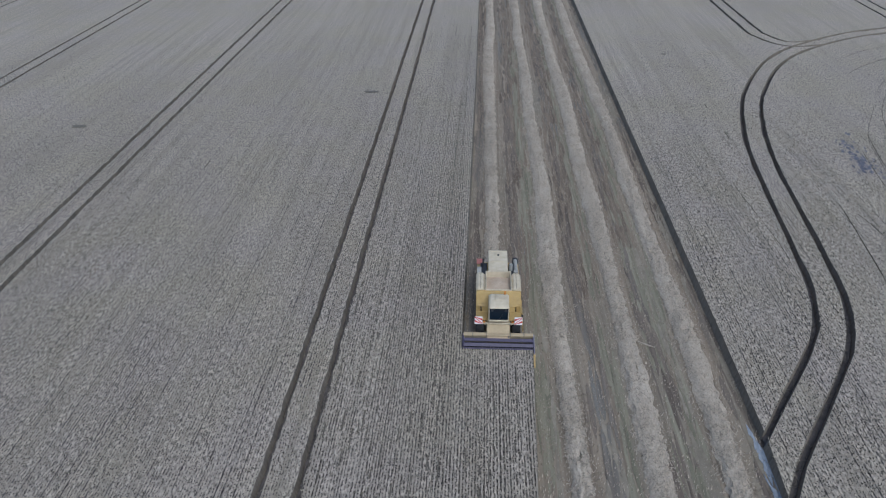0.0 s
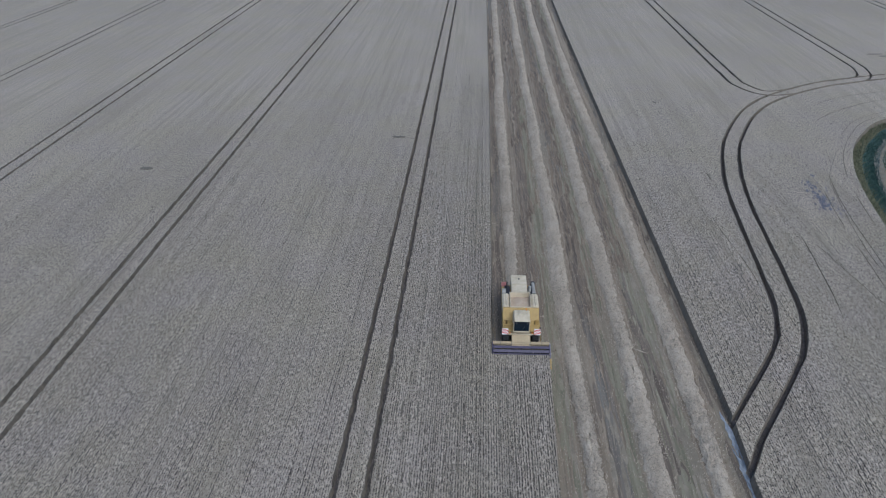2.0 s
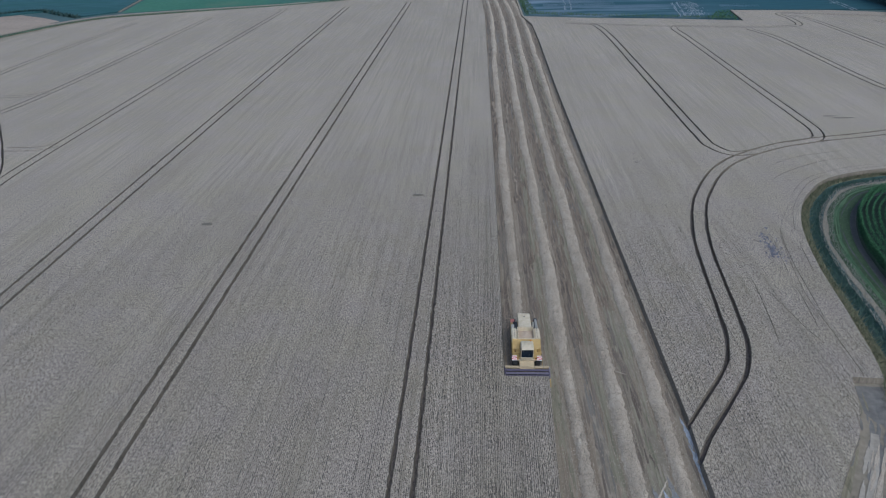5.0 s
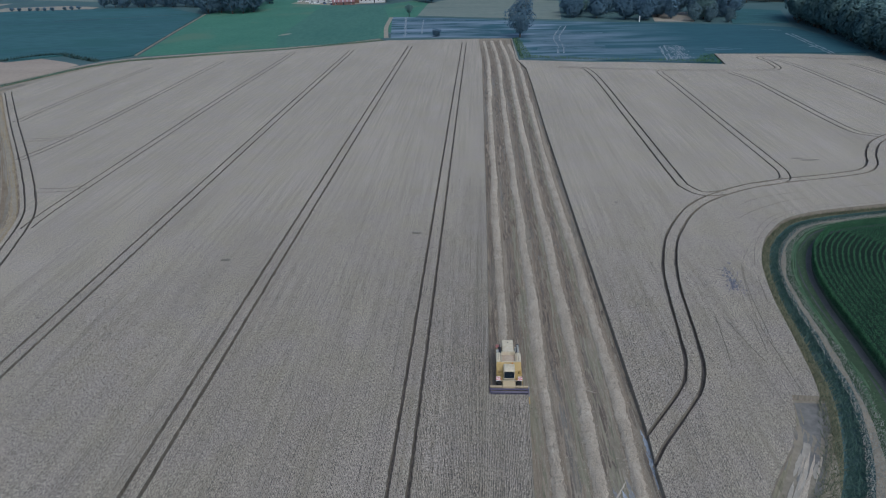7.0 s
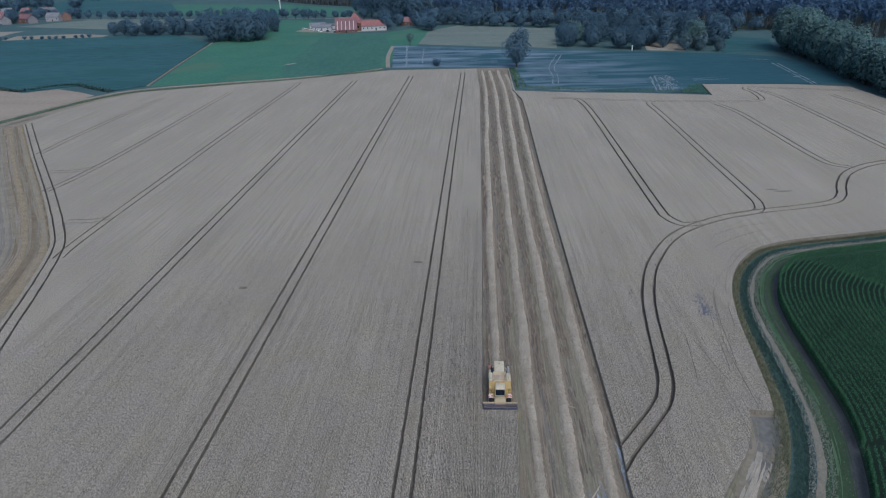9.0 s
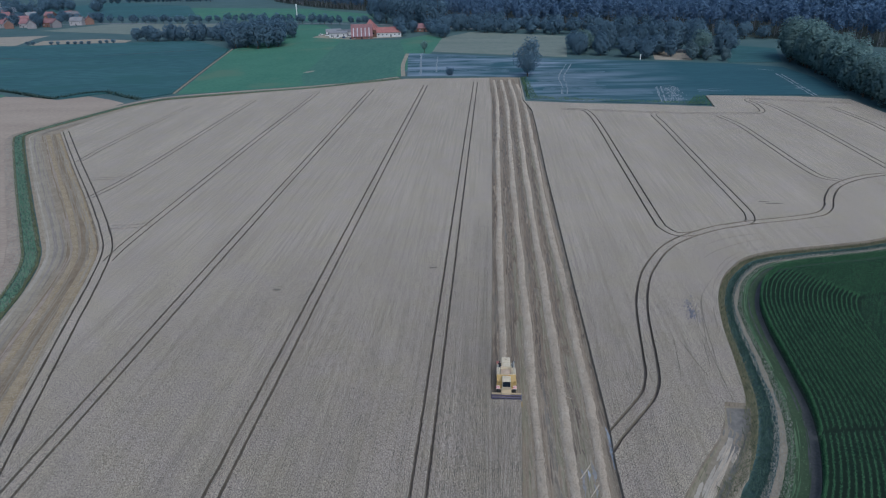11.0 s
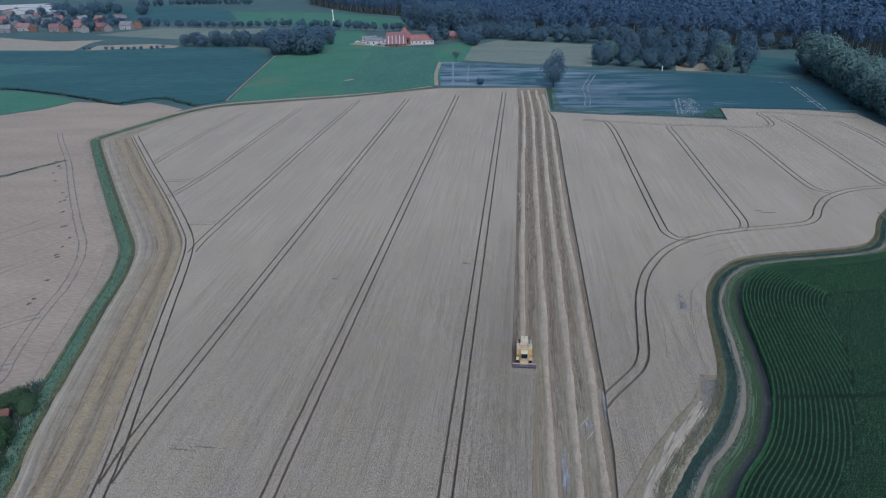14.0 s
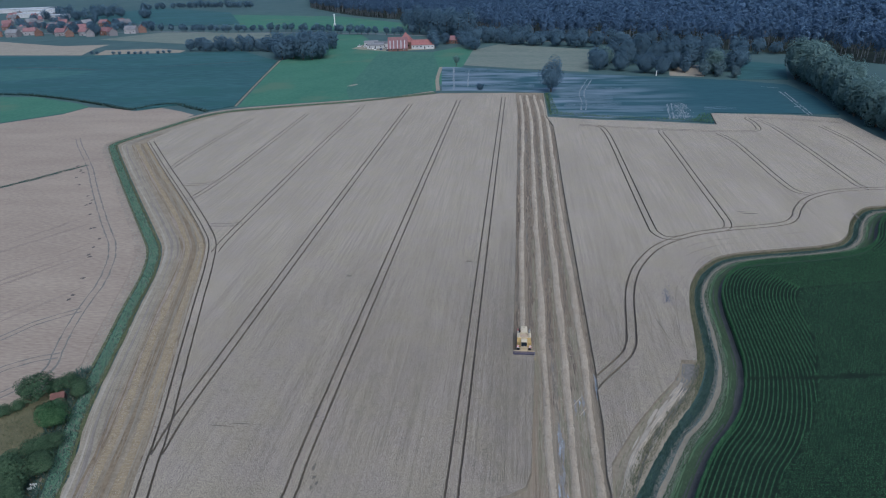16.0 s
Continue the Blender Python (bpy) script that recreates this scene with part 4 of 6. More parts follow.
for n_side, (off, half, key) in enumerate([(3.7, 0.35, "ditch_grass"), (4.45, 0.2, "soil"), (3.3, 0.3, "ditch_grass")]):
    streak_layer("mown_streak", right_side(off)[4:], 0.0, half, 405 + n_side, M[key], "uneven streaks of green in the mown strip", "grass", z=GROUND + 0.047, spread=0.008, cover=0.6, length=(2, 9), width=(0.05, 0.16))
slab("earth_track", hole_free(maize_side(4.65), maize_side(5.38)), GROUND + 0.06, M["soil"], 0.1, label="dark earth wheel track along the maize", category="track")
slab("ditch_side_grass", band(LEFT_DITCH, -5.6, -1.9), GROUND + 0.035, M["dry_verge"], 0.1, label="dry pale grass between the ditch and the neighbouring crop", category="grass")
grass_band("side_grass", beside(LEFT_DITCH, -4.2), beside(LEFT_DITCH, -1.5), 5, 0.3, 0.14, M["dry_grass"], "dry pale grass beside the ditch", 49)
slab("left_ditch_bank", band(LEFT_DITCH, -2.0, -1.4), GROUND + 0.04, M["verge"], 0.1, label="green bank of the ditch", category="grass")
grass_band("left_ditch_growth", beside(LEFT_DITCH, -1.25), beside(LEFT_DITCH, 1.0), 80, 0.34, 0.11, M["ditch_bright"], "bright green growth along the ditch", 45, sink=0.2)
grass_band("ditch_weeds", beside(LEFT_DITCH, -1.2), beside(LEFT_DITCH, 0.9), 2, 0.5, 0.2, M["ditch_mid"], "darker bluish weeds in the ditch", 54)
slab("ditch_lip", ragged(LEFT_DITCH, 1.2, 1.7, 82, 0.2), GROUND + 0.065, M["verge"], 0.1, label="rough green lip of the ditch", category="bank")
grass_band("seeding_grass", beside(LEFT_DITCH, -2.4), beside(LEFT_DITCH, -1.3), 7, 0.4, 0.11, M["dry_grass"], "pale seeding grass at the ditch's edge", 51)
grass_band("ditch_tussocks", beside(LEFT_DITCH, -1.0), beside(LEFT_DITCH, 1.2), 3.0, 0.4, 0.15, M["dry_grass"], "pale tussocks in the ditch", 52)
grass_band("left_bank_grass", beside(LEFT_DITCH, 0.9), beside(LEFT_DITCH, 1.7), 16, 0.4, 0.18, M["reeds"], "yellow-green grass beside the path", 46)

# ---- maize field ----
maize_rim = maize_side(5.25)
maize_rim = maize_rim[(maize_rim[:, 1] > -66)]
maize_plan = np.concatenate([maize_rim, [(165, 80), (190, 60), (190, -66)]])
maize = slab("maize_field", maize_plan, GROUND + 0.04, M["maize_soil"], 0.2, "stuff", "dark green maize in close rows, shade between them in the soil colour", "maize field")


def maize_plants(p, r, reach, height=2.0):
    """Six arching leaves a plant, two triangles each."""
    n = len(p)
    vs, ts = [], []
    h = height * r.uniform(0.94, 1.06, n)
    a0 = r.uniform(0, 2 * np.pi, n)
    for k in range(5):
        a = a0 + k * 2.2 + r.uniform(-0.4, 0.4, n)
        z0 = GROUND + h * (0.7 + 0.055 * k)
        ln = r.uniform(0.65, 1.2, n) * reach
        d = np.stack([np.cos(a), np.sin(a), 0 * a], 1)
        s = np.stack([-np.sin(a), np.cos(a), 0 * a], 1) * 0.07
        foot = np.c_[p, z0]
        mid = foot + d * (ln * 0.5)[:, None] + np.array([0, 0, 0.16])
        tip = foot + d * ln[:, None] + np.array([0, 0, 0.05])
        vs.append(np.stack([foot, mid - s, mid + s, tip], 1))
        b = (np.arange(n) * 5 + k)[:, None] * 4
        ts.append(np.stack([np.concatenate([b, b + 1, b + 2], 1), np.concatenate([b + 1, b + 3, b + 2], 1)], 1))
    return np.stack(vs, 1).reshape(-1, 3), np.stack(ts, 1).reshape(-1, 3)


def dots(line, step, r):
    seg = np.r_[0, np.cumsum(np.linalg.norm(np.diff(line, axis=0), axis=1))]
    s = np.arange(0, seg[-1], step)
    s = s + r.uniform(-0.3, 0.3, len(s)) * step
    return np.stack([np.interp(s, seg, line[:, 0]), np.interp(s, seg, line[:, 1])], 1)


r_m = np.random.default_rng(50)
base_row = maize_side(5.5)
base_row = base_row[(base_row[:, 1] > -64) & (base_row[:, 0] < 118)]
plants = []
MAIZE_ROW = 0.71


def rim_width(xy):
    """How far the rows that follow the rim reach into the field."""
    return np.interp(xy[:, 1], [-30, -8, 8, 30], [9.0, 10.8, 14.0, 14.5])


for k in range(21):
    line = beside(base_row, MAIZE_ROW * k)
    p = dots(line, 0.24, r_m)
    # an inner bend folds back on itself: keep points that stay clear of the rim
    gap = np.min(np.hypot(p[:, None, 0] - base_row[None, ::3, 0], p[:, None, 1] - base_row[None, ::3, 1]), 1)
    plants.append(p[(gap > MAIZE_ROW * k - 0.22) & (gap < rim_width(p) + 0.3)])
inner = []
for n_row in range(172):
    y0 = -66 + n_row * 0.74
    line = np.array([(34.0, y0 - 4.0), (120.0, y0 + 1.0)])
    p = dots(line, 0.42, r_m)
    gap = np.min(np.hypot(p[:, None, 0] - base_row[None, ::4, 0], p[:, None, 1] - base_row[None, ::4, 1]), 1)
    p = p[(gap > rim_width(p) + 0.5) & inside(maize_plan, p)]
    inner.append(p)
for rows, reach, label in ((plants, 0.19, "arching maize leaves in rows that follow the ditch"), (inner, 0.3, "dense dark green maize leaves in the middle of the field")):
    p = np.concatenate(rows)
    p = p[inside(maize_plan, p)]
    p = p[np.abs(p[:, 1] - (-7.6 + (p[:, 0] - 50) * 0.115)) > 0.5]  # a gap between two drillings
    pv, pt = maize_plants(p, r_m, reach)
    link_mesh("maize_plants", pv, pt, M["corn"], maize, label)

edge_row = np.concatenate([plants[0], plants[0] + r_m.uniform(-0.12, 0.12, plants[0].shape)])
edge_row = edge_row[np.abs(edge_row[:, 1] - (-7.6 + (edge_row[:, 0] - 50) * 0.115)) > 0.5]
for height in (0.75, 1.25, 1.65):  # the outermost plants show their leaves down to the ground
    pv, pt = maize_plants(edge_row, r_m, 0.26, height)
    link_mesh("edge_leaves", pv, pt, M["corn"], maize, "maize leaves down to the ground at the field's edge")

# ---- fields beyond ----
slab("neighbour_field", np.array([(-252, 186), (-232, 206), (-228, 223), (-210, 220), (-195, 213), (-184, 221), (-168, 212), (-157, 204), (-160, 186), (-168, 161), (-170.5, 149), (-166, 138), (-145, 110.5), (-118, 74.5), (-101, 52), (-93, 40), (-87.3, 27.5), (-82, 11), (-77.6, -2.5), (-74.9, -9.5), (-74.6, -15.5), (-78, -20), (-80.2, -24.5), (-95, -42), (-420, -50), (-420, 150)]), GROUND + 0.12, M["neighbour"], 0.12, "stuff", "ripe pinkish-brown crop of the neighbouring field", "wheat field")
N_TOP = GROUND + 0.13
for n_line, line in enumerate([[(-190, 158), (-179.3, 144), (-157, 116.7), (-135.8, 88.1), (-115.8, 61.9), (-101.3, 43), (-92.9, 25.7), (-88.0, 8.6), (-83.2, -4.5), (-80.6, -10.5), (-80.5, -13.5), (-82, -16.4), (-84.5, -21), (-92, -29)], [(-112, -24), (-98.4, -1.9), (-95.1, 4.3), (-88.6, 10.4)], [(-98, -26), (-90.5, -13.6), (-86, -9.3), (-81.5, -7.2)]]):
    for off in (-0.9, 0.9):
        slab("flattened_track", ragged(curve_line(line, 1.5), off - 0.15, off + 0.15, 300 + n_line, 0.13), N_TOP + 0.003 * n_line + (0.0015 if off > 0 else 0.0), M["damp_stubble"], 0.02, label="flattened brownish wheel track in the neighbouring crop", category="track")
streak_layer("grass_balk", curve_line([(-204, 42), (-174.3, 91.7), (-169.2, 99.5), (-164.2, 109.1), (-158.6, 118.2)], 2), 0.0, 1.1, 310, M["ditch_mid"], "dark weedy balk across the neighbouring crop", "grass", z=N_TOP + 0.004, cover=1.3)
r_n = np.random.default_rng(320)
for n_streak in range(20):
    x0, y0, ln = float(r_n.uniform(-150, -96)), float(r_n.uniform(-20, 100)), float(r_n.uniform(15, 45))
    spine = curve_line([(x0, y0), (x0 + 0.25 * ln, y0 + 0.48 * ln), (x0 + 0.5 * ln, y0 + 0.87 * ln)], 1.5)
    spine = spine[inside(np.array([(-220, -30), (-88, -10), (-94, 25), (-103, 40), (-137, 86), (-180, 140), (-220, 140)]), spine)]
    if len(spine) > 6:
        slab("lodged_streak", ragged(spine, -0.6, 0.6, 330 + n_streak, 0.4, 6), N_TOP + 0.006 + 0.001 * n_streak, M["neighbour_dull"], 0.02, label="slightly darker lodged streak in the neighbouring crop", category="lodged crop")
for n_spot in range(22):
    t_spot = float(r_n.uniform(0, 1))
    x0 = float(np.interp(t_spot, [0, 0.4, 0.7, 1], [-160, -116, -95, -85])) - float(r_n.uniform(1.8, 5.0))
    y0 = float(np.interp(t_spot, [0, 0.4, 0.7, 1], [118, 62, 28, -2])) + float(r_n.uniform(-1, 2))
    ang = np.linspace(0, 2 * np.pi, 12, endpoint=False)
    rad = r_n.uniform(0.25, 0.65, 12)
    slab("dark_spot", np.stack([x0 + rad * np.cos(ang), y0 + 1.3 * rad * np.sin(ang)], 1), N_TOP + 0.03, M["trodden"], 0.03, label="small dark hole in the neighbouring crop", category="flattened crop")
MOWN = [(-106, 426), (-100, 360), (-96, 305), (-93, 268), (-84, 240), (-60, 246), (-41, 261), (-47, 345), (-60, 420)]
WEST_FIELDS = [
    ("beet_field", [(-600, 440), (-455, 436), (-368, 427), (-340, 439), (-282, 441), (-229, 443), (-178, 385), (-144, 224), (-154, 213), (-168, 220), (-178, 228), (-195, 216), (-221, 231), (-242, 240), (-283, 258), (-313, 261), (-520, 275)], 0.4, "beet", "even blue-green crop in a wide field, made bluer for haze", "beet field"),
    ("grass_field", [(-520, 270), (-310, 255), (-282, 253), (-240, 233), (-229, 225), (-233, 209), (-254, 188), (-420, 152)], 0.1, "meadow", "short green grass field", "grass field"),
    ("meadow", [(-176, 385), (-160, 460), (-176, 560), (-151, 556), (-120, 480), (-99, 428), (-59, 422), (-46, 349), (-39, 262), (-78, 240), (-141, 222)], 0.1, "meadow", "bright green mown meadow sloping off to a farm", "meadow"),
    ("mown_meadow", MOWN, 0.14, "mown", "darker green freshly mown part of the meadow", "meadow"),
]
NORTH_FIELDS = [
    ("meadow_corner", [(-60, 424), (-59, 421), (-46, 349), (-39, 262), (-36, 300), (-30, 353), (-29, 428), (-42, 452)], 0.11, "meadow", "green meadow corner between farm and vegetables", "meadow"),
    ("fallow_field", [(-560, 560), (-501, 532), (-445, 507), (-397.5, 512), (-393.8, 484), (-377, 437), (-464, 446)], 0.08, "sand", "pale bare field", "field"),
    ("stubble_plot", [(-365, 437), (-374, 468), (-325, 474), (-290, 458), (-286, 432)], 0.12, "pale_track", "pale stubble plot", "field"),
    ("vegetable_field", [(-45, 347), (-10, 335), (24, 319), (52, 311), (103, 294), (133, 284), (156, 270), (158, 240), (153, 199), (100, 204), (96, 184), (54, 193), (25, 200), (25, 252), (0, 259), (-35, 262)], 0.25, "leek_bare", "blue-green vegetable crop with pale bare patches, made bluer for haze", "vegetable field"),
    ("rough_meadow", [(-29, 428), (-9, 464), (63, 424), (53, 319), (22, 331), (-30, 353)], 0.15, "rough_meadow", "rough straw-coloured meadow", "meadow"),
]
FAR_FIELDS = [
    ("small_plot", [(155, 357), (179, 338), (162, 286), (135, 288)], 0.2, "beet", "small dark green plot before the wood", "field"),
    ("sandy_patch", [(106, 337), (129, 342), (119, 298), (100, 303)], 0.06, "sand", "bare sandy patch among trees", "sand"),
    ("far_meadow", [(-330, 660), (-120, 575), (-100, 640), (-230, 780), (-430, 860)], 0.1, "meadow", "far green meadow", "meadow"),
    ("far_beet_field", [(-700, 860), (-430, 700), (-340, 700), (-440, 900), (-640, 1050)], 0.2, "beet", "far green field tinted blue for haze", "field"),
    ("dry_field", [(-440, 560), (-300, 500), (-230, 520), (-260, 590), (-400, 620)], 0.1, "rough_meadow", "dull green pasture by the village", "pasture"),
]
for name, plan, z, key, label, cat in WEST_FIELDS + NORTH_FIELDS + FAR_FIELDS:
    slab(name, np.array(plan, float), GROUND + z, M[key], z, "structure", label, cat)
slab("sandy_spot", np.array([(-95, 278), (-92, 278.5), (-90, 282), (-89.5, 284.5), (-91.5, 285), (-94, 282)], float), GROUND + 0.16, M["sand"], 0.05, label="small bare sandy spot in the meadow", category="sand")
for drain in ([(-401, 369.6), (-349.6, 365.5), (-293.9, 348.3)], [(-267.8, 361.7), (-236.9, 372.5), (-188.4, 387.8)]):
    slab("beet_ditch", ragged(curve_line(drain, 4), -0.7, 0.7, 311, 0.3, 4), GROUND + 0.42, M["soil"], 0.1, label="dark narrow drain across the beet field", category="drain")
slab("thin_beet", np.array([(-400, 362), (-350, 356), (-305, 346), (-314, 322), (-349, 308), (-400, 300)], float), GROUND + 0.404, M["thin_beet"], 0.05, label="lighter green thin part of the beet crop", category="beet field")
FAR_DITCH = curve_line([(-335, 263), (-313.2, 261.5), (-292, 258.9), (-266.4, 249.6), (-240.1, 237.6), (-219, 226.5), (-203, 217.4), (-195, 218.8), (-190.9, 226.2), (-180.6, 229.8), (-167.9, 220.9), (-153.6, 211.1)], 3)
grass_band("ditch_hedge", beside(FAR_DITCH, -1.3), beside(FAR_DITCH, 0.9), 5, 1.5, 0.6, M["hedge_dark"], "tall dark growth along the ditch between two fields", 53)
slab("field_margin", band(curve_line([(-176, 386), (-160, 305), (-143, 224)], 5), -0.4, 0.4), GROUND + 0.42, M["pale_track"], 0.4, label="pale strip between two fields", category="path")
slab("meadow_corner_path", band(curve_line([(-37, 262), (-42, 300), (-45, 345)], 5), -1.3, 0.9), GROUND + 0.28, M["pale_track"], 0.2, label="trodden yellowish strip beside the vegetables", category="path")
grass_band("field_corner_weeds", np.array([(86, 186), (95, 184)]), np.array([(93, 201), (99, 203)]), 5, 0.8, 0.4, M["leaves_bright"], "green weeds at the field corner", 47)
grass_band("field_edge_weeds", np.array([(23.2, 252), (24.0, 201), (54, 193), (95, 184.5)]), np.array([(26, 252), (28, 206), (55, 196.5), (95, 188.5)]), 4, 0.9, 0.4, M["ditch_grass"], "dark weeds between wheat and vegetables", 48)
BARE = [([(39.3, 209.6), (41.2, 229), (41.7, 250.8), (46.2, 275), (50, 293)], 0.8), ([(41.7, 209.5), (43.4, 229), (44.2, 250.8), (48.8, 275), (52.6, 293)], 0.8), ([(77.2, 190), (82.8, 223.7)], 0.9), ([(79, 190), (84.4, 223.6)], 0.9), ([(84.4, 223.6), (89.3, 223.5), (90.2, 212)], 0.8), ([(139.3, 197), (145.5, 251)], 0.8), ([(140.8, 196), (147.2, 249.4)], 0.8), ([(139.2, 214.4), (143.4, 215.5)], 1.8), ([(140.2, 265.3), (148.1, 260)], 0.9), ([(-28.1, 262), (-36.4, 346)], 1.3), ([(-20.6, 270), (-24.5, 329)], 1.0)]
for n_bare, (spine, w) in enumerate(BARE):
    streak_layer("bare_track", curve_line(spine, 2), 0.0, w / 2.5, 91 + n_bare, M["chalk"], "pale wheel track across the vegetables", "track", z=GROUND + 0.262, cover=1.3, length=(2, 6), width=(0.08, 0.2))
streak_layer("trodden_corner", curve_line([(83, 190), (86, 206), (87, 221)], 2), 0.0, 3.4, 120, M["chalk"], "pale bare patch at the field corner", "bare patch", z=GROUND + 0.262, cover=0.5, length=(1.5, 4), width=(0.06, 0.18))
for n_bare, (x0, y0, x1, half, cover) in enumerate([(-40, 278, 18, 5, 0.35), (-38, 305, 10, 8, 0.3), (-36, 330, 0, 6, 0.3), (32, 222, 60, 6, 0.6), (30, 240, 58, 7, 0.6), (34, 264, 66, 6, 0.4), (60, 212, 78, 5, 0.3), (98, 214, 112, 4, 0.3)]):
    streak_layer("bare_streaks", curve_line([(x0, y0), (x1, y0 - 3)], 3), 0.0, half, 130 + n_bare, M["thin_crop"], "paler thin streaks across the rows of vegetables", "bare patch", z=GROUND + 0.256, cover=cover * 1.6, length=(3, 10), width=(0.12, 0.4))
slab("village_road", band(curve_line([(-600, 640), (-408, 628), (-317, 601), (-201, 582), (-94, 544), (-30, 500), (60, 470)], 10), -2.5, 2.5), GROUND + 0.05, M["grey_roof"], 0.1, label="narrow asphalt country road", category="road")

# ---- trees ----


def crown(r, height, radius, low, count, clump, lobes=9, shape=1.0):
    """Leaf clumps round several lobes: an uneven crown with gaps. Returns points, quads and the way that each leaf is turned."""
    mid, half = (low + height) / 2, (height - low) / 2
    cs = []
    for _ in range(lobes):
        d = r.normal(size=3)
        d /= np.linalg.norm(d)
        cs.append(d * r.uniform(0.35, 0.72) * np.array([radius, radius, half]))
    cs.append(np.array([0, 0, half * 0.55]))
    cs = np.array(cs)
    size = np.array([radius * 0.46, radius * 0.46, min(half * 0.5, radius * 0.7)]) * r.uniform(0.7, 1.2, (len(cs), 1))
    cs[-1], size[-1] = (0, 0, -half * 0.08), (radius * 0.74, radius * 0.74, half * 0.8)  # the body between the lobes
    share = np.r_[np.ones(len(cs) - 1), len(cs) * 0.4]
    which = r.choice(len(cs), count, p=share / share.sum())
    d = r.normal(size=(count, 3))
    d /= np.linalg.norm(d, axis=1)[:, None]
    p = cs[which] + d * size[which] * r.uniform(0.82, 1.1, count)[:, None]
    narrow = 1 - (1 - shape) * np.clip((p[:, 2] + half) / (2 * half), 0, 1)
    p[:, :2] *= narrow[:, None]
    p[:, 2] += mid
    away = (p - np.array([0, 0, mid - half * 0.7])) / np.array([radius, radius, half])
    away /= np.linalg.norm(away, axis=1)[:, None]
    out = d * 0.45 + away * 0.8 + r.normal(size=(count, 3)) * 0.28
    out /= np.linalg.norm(out, axis=1)[:, None]
    a = np.cross(out, r.normal(size=(count, 3)))
    a /= np.linalg.norm(a, axis=1)[:, None]
    b = np.cross(out, a)
    s = clump * r.uniform(0.6, 1.4, count)[:, None]
    bend = out * s * 0.35
    v = np.stack([p - a * s - bend, p - b * s * 0.8, p + a * s - bend, p + b * s * 0.8], 1).reshape(-1, 3)
    i = np.arange(count)[:, None] * 4
    turned = away * 0.85 + d * 0.25 + out * 0.08
    turned /= np.linalg.norm(turned, axis=1)[:, None]
    return v, np.concatenate([i, i + 1, i + 2, i + 3], 1), np.repeat(turned, 4, axis=0)


def trunk(r, height, low, radius):
    """A tapered stem with limbs that reach into the crown."""
    b = bmesh.new()
    w = max(0.16, height * 0.018)
    bmesh.ops.create_cone(b, cap_ends=True, segments=7, radius1=w * 1.3, radius2=w * 0.45, depth=height * 0.75, matrix=Matrix.Translation((0, 0, height * 0.375)))
    for k in range(5):
        a, z = k * 1.3 + r.uniform(0, 0.6), low + (height - low) * r.uniform(0.05, 0.4)
        q = Vector((math.cos(a) * radius * 0.6, math.sin(a) * radius * 0.6, z + radius * 0.5))
        turn = (q - Vector((0, 0, z))).to_track_quat("Z", "Y").to_matrix().to_4x4()
        bmesh.ops.create_cone(b, cap_ends=True, segments=5, radius1=w * 0.4, radius2=w * 0.12, depth=(q - Vector((0, 0, z))).length, matrix=Matrix.Translation((Vector((0, 0, z)) + q) / 2) @ turn)
    return b


def make_tree(name, at, height, radius, low, leaves, label, category, seed, count=420, clump=0.55, group="", shape=1.0, lobes=9):
    r = np.random.default_rng(seed)
    count, clump = int(count * 1.8), clump * 0.72
    tree = empty(name, pose(at[0], at[1], GROUND + (at[2] if len(at) > 2 else 0), 0, 0, float(r.uniform(0, 360))), label, category, group)
    part("trunk", trunk(r, height, low, radius), M["bark"], tree)
    v, f, turned = crown(r, height, radius, low, count, clump, lobes, shape)
    link_mesh("crown", v, f, M[leaves], tree, normals=turned)
    return tree


def repeat(kinds, places, r, tall=None):
    """Copies of a few trees at plan places, turned and scaled; tall: how high they stand, by their y."""
    for k, (x, y) in enumerate(places):
        src = kinds[int(r.integers(0, len(kinds)))]
        s = float(r.uniform(0.85, 1.15)) * (float(tall(y)) if tall else 1.0)
        ob = copy_thing(src, pose(x, y, GROUND, 0, 0, float(r.uniform(0, 360))))
        ob.scale = (s, s, s * float(r.uniform(0.92, 1.08)))


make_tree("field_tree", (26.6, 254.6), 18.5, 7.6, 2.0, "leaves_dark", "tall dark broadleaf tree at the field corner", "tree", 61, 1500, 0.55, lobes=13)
make_tree("round_bush", (-13, 262.8), 4.3, 2.6, 0.3, "leaves_dark", "round dark bush at the field edge", "bush", 62, 420, 0.35)
make_tree("young_tree", (-34.7, 348.5), 8, 2.6, 2.0, "leaves_mid", "slender young tree at the meadow corner", "tree", 63, 300, 0.4)

rt = np.random.default_rng(70)
row_kinds = [make_tree("row_tree", at, h, rad, 0.8, "leaves_mid", "tall full tree in the dense row beside the fields", "tree", 71 + k, 1100, 0.75, "trees in the dense row", lobes=12) for k, (at, h, rad) in enumerate([((166, 286), 20, 6.2), ((164, 252), 20.5, 6.4), ((160, 212), 18.5, 6.2), ((156, 178), 16.5, 6.0)])]
row_line = dots(curve_line([(171, 304), (168, 280), (166, 250), (160, 212), (157.5, 185), (157, 162), (156, 145)], 2), 6.5, rt)
repeat(row_kinds, [(x + rt.uniform(-1, 1), y) for x, y in row_line], rt, lambda y: np.interp(y, [130, 200, 260], [0.72, 0.88, 1.0]))
repeat(row_kinds, [(x + 8 + rt.uniform(-1.5, 1.5), y + 3) for x, y in row_line], rt, lambda y: np.interp(y, [130, 200, 260], [0.72, 0.85, 0.95]))

